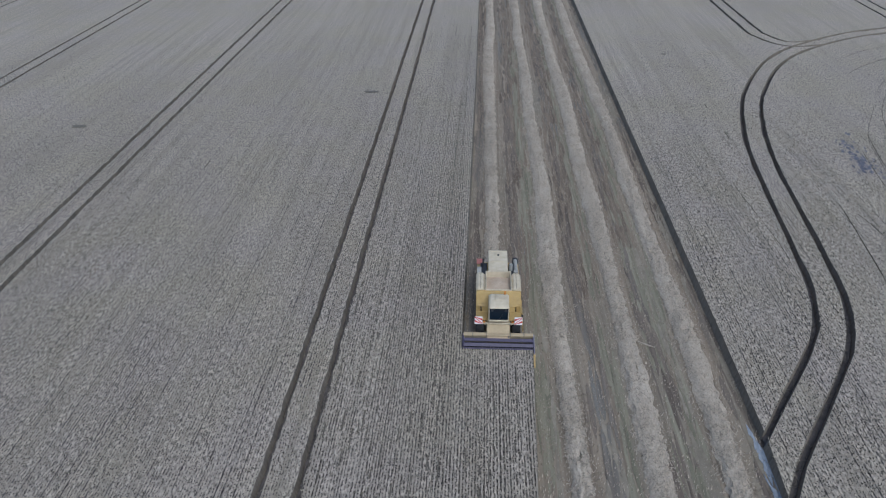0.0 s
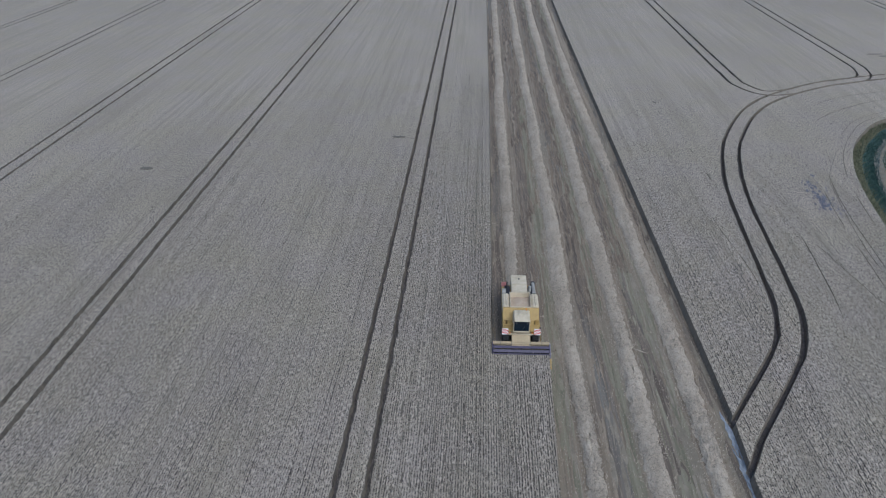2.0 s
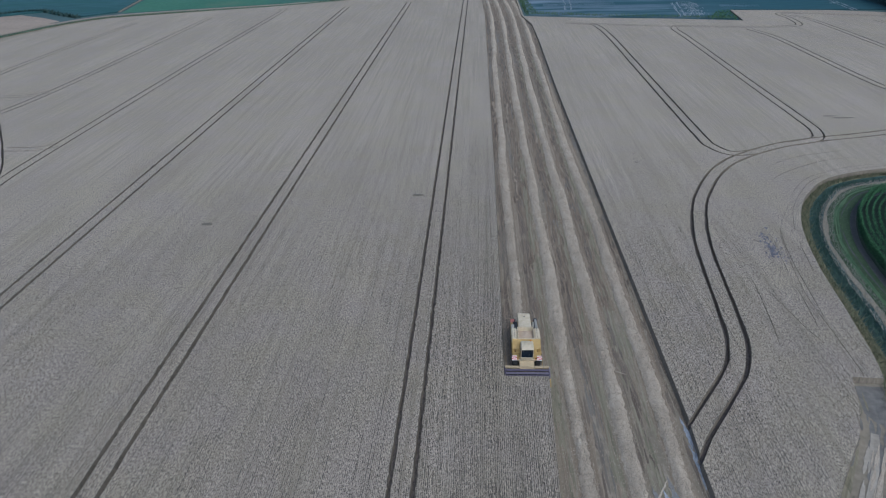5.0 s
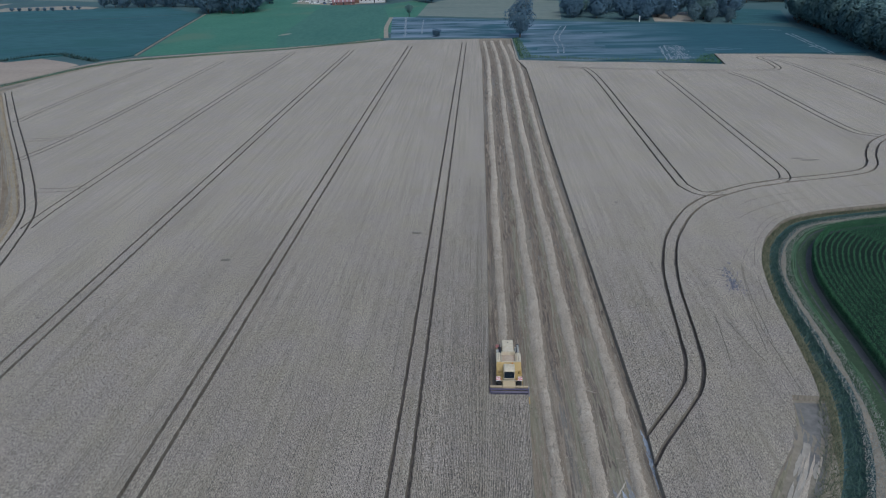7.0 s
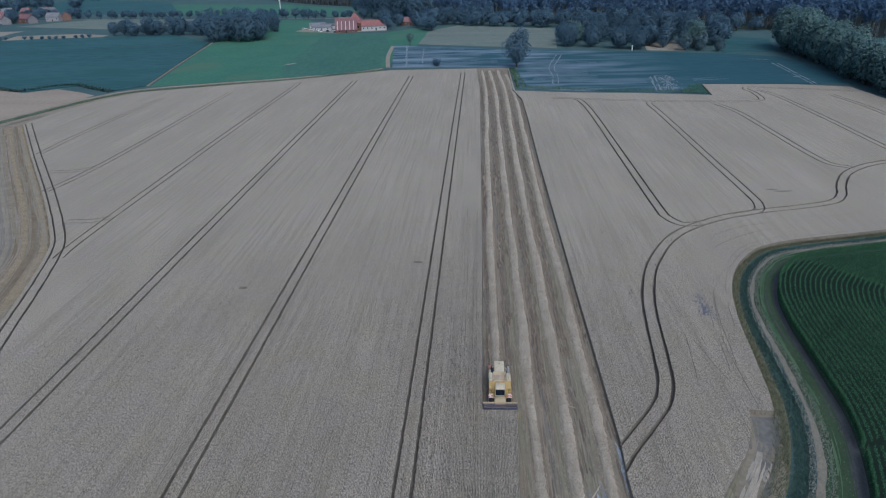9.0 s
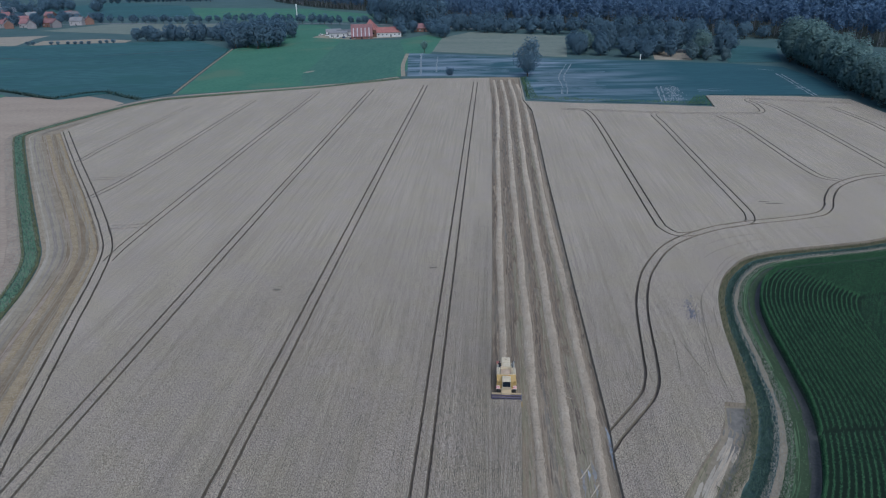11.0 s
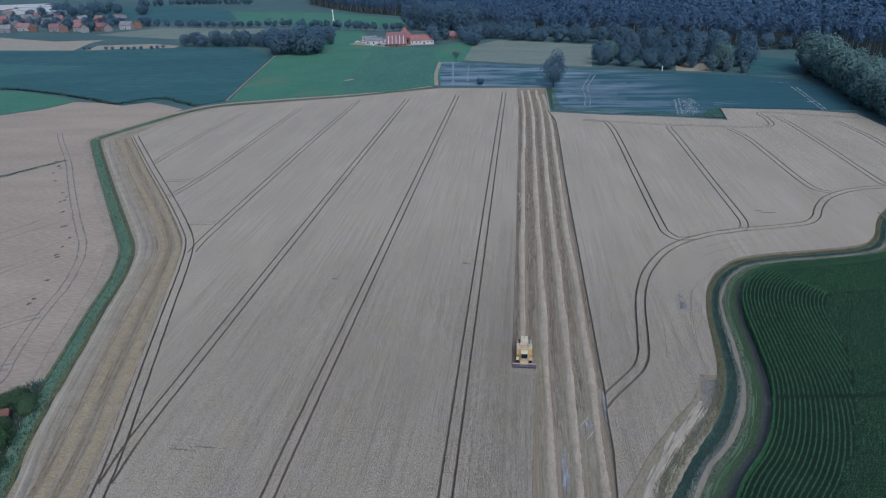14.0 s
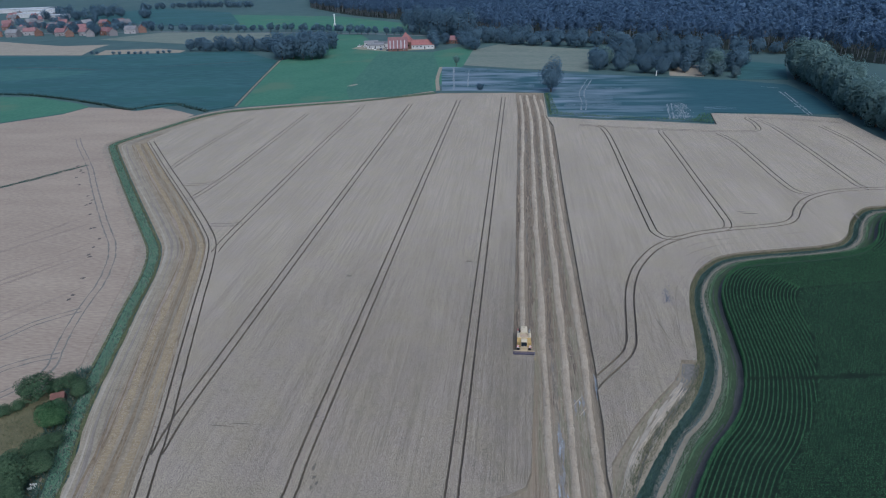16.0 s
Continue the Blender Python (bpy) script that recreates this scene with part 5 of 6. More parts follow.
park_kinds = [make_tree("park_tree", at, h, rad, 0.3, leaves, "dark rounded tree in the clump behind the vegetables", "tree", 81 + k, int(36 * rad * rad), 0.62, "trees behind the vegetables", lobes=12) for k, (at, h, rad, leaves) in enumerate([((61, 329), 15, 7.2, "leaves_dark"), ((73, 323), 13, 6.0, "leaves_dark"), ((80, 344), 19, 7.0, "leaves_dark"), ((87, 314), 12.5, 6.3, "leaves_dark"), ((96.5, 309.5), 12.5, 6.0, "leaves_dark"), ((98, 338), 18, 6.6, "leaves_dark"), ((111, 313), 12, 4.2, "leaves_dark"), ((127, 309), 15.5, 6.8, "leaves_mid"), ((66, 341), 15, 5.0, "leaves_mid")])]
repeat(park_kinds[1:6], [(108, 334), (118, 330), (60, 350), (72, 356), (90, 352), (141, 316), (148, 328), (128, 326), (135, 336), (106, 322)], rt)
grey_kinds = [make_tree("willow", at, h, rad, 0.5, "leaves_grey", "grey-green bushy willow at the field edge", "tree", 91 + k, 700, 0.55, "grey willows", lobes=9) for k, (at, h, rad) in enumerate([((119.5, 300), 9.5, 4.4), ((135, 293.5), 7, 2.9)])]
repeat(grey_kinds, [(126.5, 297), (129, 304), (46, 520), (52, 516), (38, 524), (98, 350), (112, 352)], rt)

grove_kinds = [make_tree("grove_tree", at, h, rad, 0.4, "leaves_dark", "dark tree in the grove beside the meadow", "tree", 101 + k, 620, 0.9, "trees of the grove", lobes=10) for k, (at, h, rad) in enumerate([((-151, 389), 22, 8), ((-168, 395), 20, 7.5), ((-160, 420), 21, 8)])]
repeat(grove_kinds, [(-146, 396), (-158, 388), (-176, 392), (-150, 408), (-162, 402), (-174, 410), (-156, 430), (-168, 428), (-160, 445), (-152, 452), (-165, 462), (-182, 404)], rt)
low_kinds = [make_tree("hedge_tree", at, h, rad, 0.6, "leaves_dark", "low dark tree in a hedge", "tree", 111 + k, 420, 0.8, "hedge trees", lobes=8) for k, (at, h, rad) in enumerate([((-282, 452), 12, 5.5), ((-262, 448), 11, 5.5), ((-240, 444), 13, 6)])]
repeat(low_kinds, [(-275, 455), (-268, 452), (-254, 450), (-248, 448), (-232, 446), (-224, 444), (-216, 448), (-206, 440), (-198, 436), (-190, 430), (-212, 456), (-236, 458), (-258, 462), (-186, 442)], rt)
repeat(low_kinds, [(x + rt.uniform(-4, 4), y + rt.uniform(-6, 6)) for x, y in dots(curve_line([(-40, 470), (-20, 476), (0, 462), (30, 452), (66, 432)], 3), 6.5, rt)], rt)
repeat(low_kinds, [(x + rt.uniform(-4, 4), y + 14 + rt.uniform(-6, 6)) for x, y in dots(curve_line([(-50, 500), (-10, 486), (30, 468), (80, 440), (130, 410), (190, 368)], 3), 9, rt)], rt)
road_kinds = [make_tree("roadside_tree", at, h, rad, 1.8, "leaves_dark", "round-headed roadside tree in a line", "tree", 121 + k, 260, 0.8, "roadside trees", lobes=7) for k, (at, h, rad) in enumerate([((-408, 632), 10, 4.2), ((-392, 627), 9, 4.0)])]
repeat(road_kinds, [tuple(q) for q in dots(curve_line([(-380, 624), (-317, 605), (-238, 602), (-201, 585), (-139, 554), (-94, 547)], 5), 9.0, rt)], rt)
farm_kinds = [make_tree("farm_tree", at, h, rad, 0.6, "leaves_dark", "big dark tree behind the farm", "tree", 131 + k, 620, 1.1, "trees behind the farm", lobes=11) for k, (at, h, rad) in enumerate([((-60, 520), 27, 10), ((-80, 545), 26, 10)])]
repeat(farm_kinds, [(-48, 512), (-70, 530), (-58, 540), (-92, 560), (-40, 530), (-75, 560), (-100, 575), (-60, 565), (-45, 556), (-110, 600)], rt)
repeat(low_kinds, [(-62, 446), (-40, 455), (-36, 466), (-32, 440), (-27, 430), (-57, 470), (-66, 462)], rt)
repeat(low_kinds, [(-500 + 60 * rt.random() - 60, 620 + 60 * rt.random()) for _ in range(10)] + [(-470, 640), (-463, 646), (-456, 650), (-440, 655), (-430, 652), (-424, 640), (-520, 610), (-540, 640), (-585, 620)], rt)
town_kinds = [make_tree("town_tree", at, h, rad, 0.5, "leaves_dark", "dark tree between the village houses", "tree", 135 + k, 420, 1.0, "trees in the village", lobes=9) for k, (at, h, rad) in enumerate([((-730, 930), 17, 8), ((-620, 860), 15, 8)])]
repeat(town_kinds, [(-737, 915), (-728, 905), (-718, 900), (-745, 925), (-648, 826), (-640, 838), (-655, 842), (-630, 850), (-641, 891), (-625, 885), (-610, 876), (-655, 896), (-600, 868), (-670, 905), (-543, 834), (-550, 842), (-536, 826), (-590, 700), (-610, 748), (-560, 735), (-700, 830)], rt)
repeat(low_kinds, [(x + rt.uniform(-8, 8), y + rt.uniform(-8, 8)) for x, y in [(-480, 616), (-505, 620), (-520, 640), (-470, 604), (-540, 632), (-556, 640), (-575, 640), (-590, 655), (-540, 665), (-570, 675), (-600, 690), (-615, 680), (-640, 710), (-660, 735), (-620, 745), (-680, 770), (-650, 785), (-500, 690), (-515, 700), (-490, 680)]], rt)
repeat(low_kinds, [(x + rt.uniform(-3, 3), y + rt.uniform(-6, 6)) for x, y in dots(curve_line([(-640, 1000), (-574, 1033), (-500, 1015), (-442, 993)], 4), 9, rt)], rt)
hedge_xy = np.array([(-369.1, 440.5), (-363.9, 440), (-347.2, 438.2), (-340.9, 437.5), (-331.8, 436.6), (-325.1, 435.8), (-319.4, 435.2), (-312.7, 434.5), (-304.7, 437.1), (-301.1, 440.1), (-297.5, 443.2)])
for k, (x, y) in enumerate(hedge_xy):
    if k == 0:
        shrub = make_tree("plot_shrub", (x, y), 3.2, 1.7, 0.3, "leaves_dark", "small dark shrub at the plot's edge", "shrub", 141, 120, 0.5, "shrubs at the plot")
    else:
        copy_thing(shrub, pose(x, y, GROUND, 0, 0, 40 * k))

# the far wood: one mass of tall narrow trees, bare stems at its front
rw = np.random.default_rng(150)
FRONT = curve_line([(-330, 960), (-222, 800), (-114, 685), (-35, 548), (67, 462), (131, 432), (195, 384), (240, 332), (300, 270), (420, 200)], 6)
wood_plan = np.concatenate([FRONT, [(900, 300), (900, 1300), (-500, 1500)]])
spots = rw.uniform((-420, 200), (620, 1150), (19000, 2))
spots = spots[inside(wood_plan, spots)]
gap = np.array([np.min(np.hypot(*(FRONT[::2] - s).T)) for s in spots])
order = rw.random(len(spots)) < np.interp(gap, [0, 30, 120, 300, 500, 520], [1.0, 1.0, 0.75, 0.6, 0.5, 0])
spots, gap = spots[order], gap[order]
slab("wood_floor", wood_plan, GROUND + 0.06, M["wood_floor"], 0.1, label="floor of the wood, its shade painted in as near black", category="wood floor")
wv_all, wf_all, wn_all, sv_all, sf_all, at_v, at_s = [], [], [], [], [], 0, 0
for (x, y), d in zip(spots, gap):
    h, rad = rw.uniform(17, 26), rw.uniform(4.0, 5.6)
    v, f, turned = crown(rw, h, rad, h * 0.3, 100 if d < 60 else 48 if d < 160 else 20, 0.82 if d < 60 else 1.25 if d < 160 else 2.0, 7, 0.4)
    wn_all.append(turned)
    wv_all.append(v + np.array([x, y, GROUND]))
    wf_all.append(f + at_v)
    at_v += len(v)
    if d < 60:
        w = 0.28
        q = np.array([(x - w, y, GROUND), (x + w, y, GROUND), (x + w * 0.6, y, GROUND + h * 0.6), (x - w * 0.6, y, GROUND + h * 0.6), (x, y - w, GROUND), (x, y + w, GROUND), (x, y + w * 0.6, GROUND + h * 0.6), (x, y - w * 0.6, GROUND + h * 0.6)])
        sv_all.append(q)
        sf_all.append(np.array([[0, 1, 2, 3], [4, 5, 6, 7]]) + at_s)
        at_s += 8
# The wood's blue is distance haze put into the leaf colour.
wood = tagged(link_mesh("far_wood", np.concatenate(wv_all), np.concatenate(wf_all), M["forest"], normals=np.concatenate(wn_all)), "dense dark green wood of tall trees, tinted blue for haze", "wood", kind="stuff")
link_mesh("stems", np.concatenate(sv_all), np.concatenate(sf_all), M["pale_bark"], wood, "pale bare stems at the wood's edge")

# ---- scrub corner beyond the left ditch ----
slab("scrub_ground", np.array([(-73.4, -14), (-75.2, -16.6), (-78.2, -19.8), (-80.4, -24.4), (-95, -42), (-96, -70), (-54, -70), (-61, -42), (-69, -22.5), (-71.6, -15)]), GROUND + 0.05, M["scrub_dry"], 0.1, label="dry yellowish rough grass with scrub", category="grass")
scrub_kinds = [make_tree("scrub_tree", at, h, rad, 0.3, leaves, label, "tree", 161 + k, 2100, 0.19, "trees in the scrub corner", lobes=10) for k, (at, h, rad, leaves, label) in enumerate([((-76.4, -19.8), 4.6, 3.6, "leaves_near", "dark spreading tree in the scrub corner"), ((-68.2, -26.8), 5.0, 3.2, "leaves_bright", "bright green round-headed tree in the scrub corner"), ((-65.6, -39.5), 4.8, 3.4, "leaves_near", "broad green bush in the scrub corner")])]
rs = np.random.default_rng(170)
for k, (x, y, s) in enumerate([(-70.6, -16.6, 0.5), (-69.2, -18.5, 0.55), (-66.9, -33.5, 0.65), (-69.4, -35.5, 0.5), (-63.0, -44.5, 0.9), (-68.5, -44, 0.8), (-60, -52, 0.9), (-77.8, -23.4, 0.45), (-79, -24.9, 0.45), (-80, -26.4, 0.45), (-64.6, -35.8, 0.55), (-70.2, -22.6, 0.5), (-71.6, -23.0, 0.4), (-72.4, -16.6, 0.6), (-74.0, -17.8, 0.6), (-81, -28, 0.5), (-64.6, -31.8, 0.6), (-66.0, -33.4, 0.7), (-63.2, -37.0, 0.8), (-67.5, -38.5, 0.9), (-64.5, -42.5, 1.0), (-66.5, -41.5, 0.9)]):
    ob = copy_thing(scrub_kinds[(0, 2, 0, 2)[k % 4]], pose(x, y, GROUND, 0, 0, float(rs.uniform(0, 360))))
    ob.scale = (s, s, s * 0.9)
rs2 = np.random.default_rng(172)
qv, qf, _ = cdt([np.array([(-75, -16), (-80, -25), (-90, -40), (-88, -50), (-60, -50), (-69, -23)])])
qp = scatter(qv, qf, 14.0, rs2)
bv, bt = blades(qp, GROUND + 0.03, 0.4, 0.14, rs2, 1.2)
tagged(link_mesh("dry_tufts", bv, bt, M["scrub_dry"]), "dry yellowish tussocks in the scrub corner", "grass", kind="stuff")
grass_band("scrub_grass", beside(LEFT_DITCH, -4.4)[:31], beside(LEFT_DITCH, -1.5)[:31], 16, 0.9, 0.26, M["nettles"], "dark bluish-green nettles along the ditch", 171)
shed = empty("garden_shed", pose(-71.4, -20.9, GROUND - 0.3, 0, 0, 25), "small weathered shed with a dull red-brown roof among bushes", "shed")
part("wall", box((2.0, 1.6, 1.7), (0, 0, 0.85)), M["brick_wall"], shed)
part("roof", prism([(-1.1, 1.65), (0, 2.3), (1.1, 1.65), (1.1, 1.75), (0, 2.42), (-1.1, 1.75)], -1.15, 1.15), M["old_tiles"], shed)
part("door", box((0.06, 0.8, 1.45), (1.02, 0, 0.75), 0.01), M["dark_metal"], shed)
trough = empty("water_tub", pose(-61.9, -40.6, GROUND, 0, 0, 10), "small white plastic tub standing in the scrub", "tub")
part("tub", prism([(-0.35, 0.05), (0.35, 0.05), (0.45, 0.6), (0.36, 0.6), (0.3, 0.15), (-0.3, 0.15), (-0.36, 0.6), (-0.45, 0.6)], -0.5, 0.5), M["white"], trough)

# ---- bare patches and marks on the cut strip ----


def patch_plan(cx, cy, rx, ry, seed, n=22):
    r = np.random.default_rng(seed)
    a = np.linspace(0, 2 * np.pi, n, endpoint=False)
    k = r.uniform(0.65, 1.2, n)
    return np.stack([cx + rx * k * np.cos(a), cy + ry * k * np.sin(a)], 1)


for k, (cx, cy, rx, ry) in enumerate([(24.3, -10.8, 0.75, 3.6), (16.9, -27, 0.5, 6.0), (16.7, -34, 0.7, 4.0), (20.6, -16.5, 0.8, 3.2)]):
    r_p = np.random.default_rng(180 + k)
    for q in range(9 if k == 0 else 6):  # broken streaks rather than one pool
        dx, y0, ln = float(r_p.uniform(-1, 1)) * rx, cy + float(r_p.uniform(-1, 0.4)) * ry, ry * float(r_p.uniform(0.5, 1.1))
        line = curve_line([(cx + dx, y0), (cx + dx + 0.1, y0 + ln / 2), (cx + dx - 0.05, y0 + ln)], 0.3)
        slab("bare_patch", ragged(line, -0.16, 0.16, 180 + 10 * k + q, 0.12, 4), GROUND + 0.104 + 0.002 * q, M["pale_chaff" if k == 0 or q % 3 == 0 else "bare_soil"], 0.03, label="bluish-grey bare damp soil showing in the stubble", category="soil")
for k, (a, b) in enumerate([((19.6, -15.2), (21.2, -12.6)), ((20.4, -18.0), (21.9, -15.6)), ((19.4, 0.2), (20.5, -0.4)), ((18.9, 5.6), (20.0, 5.2)), ((17.4, -22.5), (17.8, -20.5)), ((17.7, -27.5), (18.0, -25.5))]):
    slab("straw_streak", ragged(curve_line([a, b], 0.3), -0.06, 0.06, 220 + k, 0.03, 2), GROUND + 0.13, M["straw_bits"], 0.05, label="short pale streak of scattered chaff", category="chaff")
for k, (cx, cy, rx, ry) in enumerate([(-30.8, 29.2, 0.8, 0.35), (-2.4, 38.8, 0.8, 0.3), (32.4, 51.6, 0.3, 0.3), (76, 74.0, 2.2, 0.25), (74, 75.2, 1.2, 0.2), (-20.5, -33.5, 0.25, 0.9), (104, 73.5, 0.3, 2.4), (-19.9, -35.6, 0.3, 0.4), (-19.2, -36.7, 0.25, 0.35), (-19.7, -37.5, 0.25, 0.35), (-38.8, -25.6, 2.2, 0.1), (-35.6, -24.8, 1.6, 0.1)]):
    slab("flattened_wheat", patch_plan(cx, cy, rx, ry, 190 + k, 14), 0.045, M["row_gap"], 0.04, label="small dark flattened spot in the wheat", category="flattened wheat")

for k, (spine, half, cover) in enumerate([([(42.9, 27.6), (42.6, 24), (42.2, 20.4)], 0.5, 0.5), ([(42.7, 23.6), (42.5, 21.2)], 0.4, 1.2), ([(44.6, 29), (43.6, 24), (43.4, 19)], 0.5, 0.15)]):
    streak_layer("lodged_wheat", curve_line(spine, 0.5), 0.0, half, 210 + k, M["lilac_weeds"], "small bluish weeds showing in the wheat", "weeds", z=0.012, spread=0.02, cover=cover, length=(0.2, 0.6), width=(0.05, 0.14))

# ---- combine harvester ----


def wheel(parent, x, y, radius, width, name):
    """A tyre with lugs on a dished rim."""
    hub = part(name, rod((x - width * 0.3, y, radius), (x + width * 0.3, y, radius), radius * 0.5, 18), M["cream"], parent)
    b = bmesh.new()
    prof = [(-0.5, 0.62), (-0.5, 0.88), (-0.36, 1.0), (0.36, 1.0), (0.5, 0.88), (0.5, 0.62)]
    n = 28
    rings = [[b.verts.new((x + u * width, y + radius * q * math.cos(2 * math.pi * i / n), radius + radius * q * math.sin(2 * math.pi * i / n))) for u, q in prof] for i in range(n)]
    for i in range(n):
        for j in range(len(prof)):
            b.faces.new((rings[i][j], rings[(i + 1) % n][j], rings[(i + 1) % n][(j + 1) % 6], rings[i][(j + 1) % 6]))
    for i in range(0, n):
        a = 2 * math.pi * (i + 0.5) / n
        box((width * 0.5, 0.07, 0.06), (x + (width * 0.22 if i % 2 else -width * 0.22), y + radius * 1.01 * math.cos(a), radius + radius * 1.01 * math.sin(a)), 0, Matrix.Rotation(a - math.pi / 2, 4, "X"), b)
    bmesh.ops.recalc_face_normals(b, faces=b.faces)
    part("tyre", b, M["rubber"], hub)
    for i in range(6):
        a = math.pi * i / 3
        part("wheel_bolt", rod((x + math.copysign(width * 0.3, x), y + radius * 0.22 * math.cos(a), radius + radius * 0.22 * math.sin(a)), (x + math.copysign(width * 0.36, x), y + radius * 0.22 * math.cos(a), radius + radius * 0.22 * math.sin(a)), 0.03, 6), M["steel"], hub)


def build_harvester(at):
    h = empty("combine_harvester", at, "old yellow combine harvester with cream covers cutting ripe wheat", "combine harvester")
    # threshing body and grain tank
    part("body", prism([(1.9, 0.75), (1.75, 1.25), (2.0, 1.95), (6.4, 1.95), (6.9, 1.4), (6.6, 0.8), (4.5, 0.6)], -1.0, 1.0, bevel=0.03), M["yellow"], h)
    for x in (-1.2, 1.2):
        side = part("side_panel", prism([(1.95, 0.95), (1.95, 2.0), (4.6, 2.05), (6.3, 1.95), (6.3, 1.1), (4.6, 0.85)], x - 0.13, x + 0.13, bevel=0.02), M["yellow"], h)
        for k, y in enumerate((2.6, 3.7, 4.8)):
            part("panel_door", box((0.03, 0.95, 0.8), (x + math.copysign(0.135, x), y, 1.5), 0.01), M["yellow"], side)
            part("latch", box((0.03, 0.12, 0.04), (x + math.copysign(0.155, x), y, 1.15), 0.005), M["dark_metal"], side)
    front = part("tank_front", prism([(1.95, 1.9), (2.5, 2.66), (2.62, 2.66), (2.15, 1.9)], -1.33, 1.33, bevel=0.02), M["yellow"], h)
    for x in (-0.98, 0.98):
        part("maintenance_hatch", box((0.5, 0.03, 0.42), (x, 2.17, 2.22), 0.01, Matrix.Rotation(radians(-36), 4, "X")), M["yellow"], front)
    tank = part("grain_tank", prism([(2.6, 1.95), (2.55, 2.72), (2.63, 2.72), (2.68, 2.0), (4.32, 2.0), (4.36, 2.72), (4.44, 2.72), (4.4, 1.95)], -0.74, 0.74), M["cream"], h, "cream grain tank, half full")
    for x in (-0.76, 0.76):
        part("tank_wall", box((0.06, 1.86, 0.8), (x, 3.5, 2.34), 0.02), M["cream"], tank)
    heap = bmesh.new()
    bmesh.ops.create_grid(heap, x_segments=12, y_segments=12, size=0.5, matrix=Matrix.Translation((0, 3.5, 2.3)) @ Matrix.Diagonal((1.44, 1.64, 1, 1)))
    for v in heap.verts:
        v.co.z += 0.22 * math.exp(-((v.co.x / 0.5) ** 2 + ((v.co.y - 3.55) / 0.6) ** 2)) + 0.02 * math.sin(37 * v.co.x + 23 * v.co.y)
    part("grain", heap, M["grain"], tank, "heap of brownish wheat grain", True)
    for x in (-1, 1):
        lid = part("tank_cover", prism([(2.7, 2.55), (2.75, 2.68), (4.35, 2.68), (4.5, 2.5), (4.5, 1.95), (2.7, 1.95)], x * 0.81, x * 1.36, bevel=0.13), M["cream"], h, "cream side cover")
        part("cover_handle", box((0.04, 0.22, 0.05), (x * 1.36, 3.5, 2.35), 0.01), M["dark_metal"], lid)
        part("cover_seam", box((0.02, 1.55, 0.02), (x * 1.08, 3.55, 2.685), 0.004), M["dark_metal"], lid)
    hood = part("straw_hood", prism([(4.55, 1.9), (4.55, 2.62), (6.9, 2.55), (7.15, 2.4), (7.2, 1.2), (6.9, 1.1), (6.7, 1.7)], -0.62, 0.62, bevel=0.05), M["cream"], h, "long cream straw hood")
    part("exhaust_hole", rod((0.02, 6.35, 2.52), (0.02, 6.35, 2.62), 0.06, 10), M["dark_metal"], hood)
    part("hood_rib", box((1.2, 0.03, 0.03), (0, 5.6, 2.6), 0.005), M["cream"], hood)
    part("hood_rib", box((1.2, 0.03, 0.03), (0, 6.8, 2.56), 0.005), M["cream"], hood)
    # engine bay behind the tank, left and right of the hood
    for x in (-1, 1):
        part("engine_cover", box((0.42, 1.3, 0.55), (x * 0.9, 5.15, 2.1), 0.05), M["dark_metal"], h)
    part("air_cleaner", rod((0.8, 5.0, 2.3), (0.8, 5.0, 2.85), 0.11, 12), M["grey_paint"], h)
    part("exhaust_pipe", rod((-0.95, 5.4, 2.3), (-0.95, 5.4, 2.95), 0.055, 10), M["dark_metal"], h)
    part("radiator_screen", rod((-1.05, 4.9, 2.25), (-1.32, 4.9, 2.25), 0.36, 20), M["grey_paint"], h)
    auger = part("unloading_auger", rod((1.12, 4.75, 2.4), (1.12, 6.2, 2.25), 0.13, 14), M["grey_paint"], h, "folded grey unloading pipe")
    part("auger_spout", box((0.34, 0.42, 0.34), (1.12, 6.3, 2.15), 0.06), M["dark_metal"], auger)
    part("auger_elbow", rod((1.12, 4.75, 1.7), (1.12, 4.75, 2.5), 0.15, 14), M["grey_paint"], auger)
    # cab
    cab = part("cab", prism([(0.98, 1.72), (0.86, 2.78), (1.98, 2.78), (1.98, 1.6)], -0.56, 0.56, bevel=0.03), M["glass"], h, "dark glazed driver's cab")
    part("cab_roof", prism([(0.66, 2.78), (0.72, 2.92), (1.2, 2.99), (1.9, 2.96), (2.06, 2.8)], -0.58, 0.58, bevel=0.09), M["cream"], cab, "cream cab roof")
    part("roof_hatch", box((0.5, 0.45, 0.05), (0.05, 1.5, 3.0), 0.02), M["cream"], cab)
    part("beacon", rod((0.35, 1.9, 2.95), (0.35, 1.9, 3.12), 0.06, 10), M["orange"], cab)
    for x in (-0.57, 0.57):
        part("cab_pillar", rod((x, 0.98, 1.72), (x, 0.86, 2.8), 0.035, 8), M["cream"], cab)
        part("cab_pillar", rod((x, 1.95, 1.62), (x, 1.97, 2.8), 0.035, 8), M["cream"], cab)
    part("cab_sill", box((1.16, 0.08, 0.1), (0, 0.97, 1.68), 0.02), M["cream"], cab)
    for x in (-0.4, 0.4):
        part("headlight", rod((x, 0.7, 2.72), (x, 0.62, 2.7), 0.07, 10), M["dark_metal"], cab)
    part("wiper", rod((0.02, 0.9, 1.8), (0.22, 0.84, 2.3), 0.012, 6), M["dark_metal"], cab)
    part("steering_wheel", rod((0, 1.12, 2.0), (0, 1.15, 2.03), 0.17, 14), M["dark_metal"], cab)
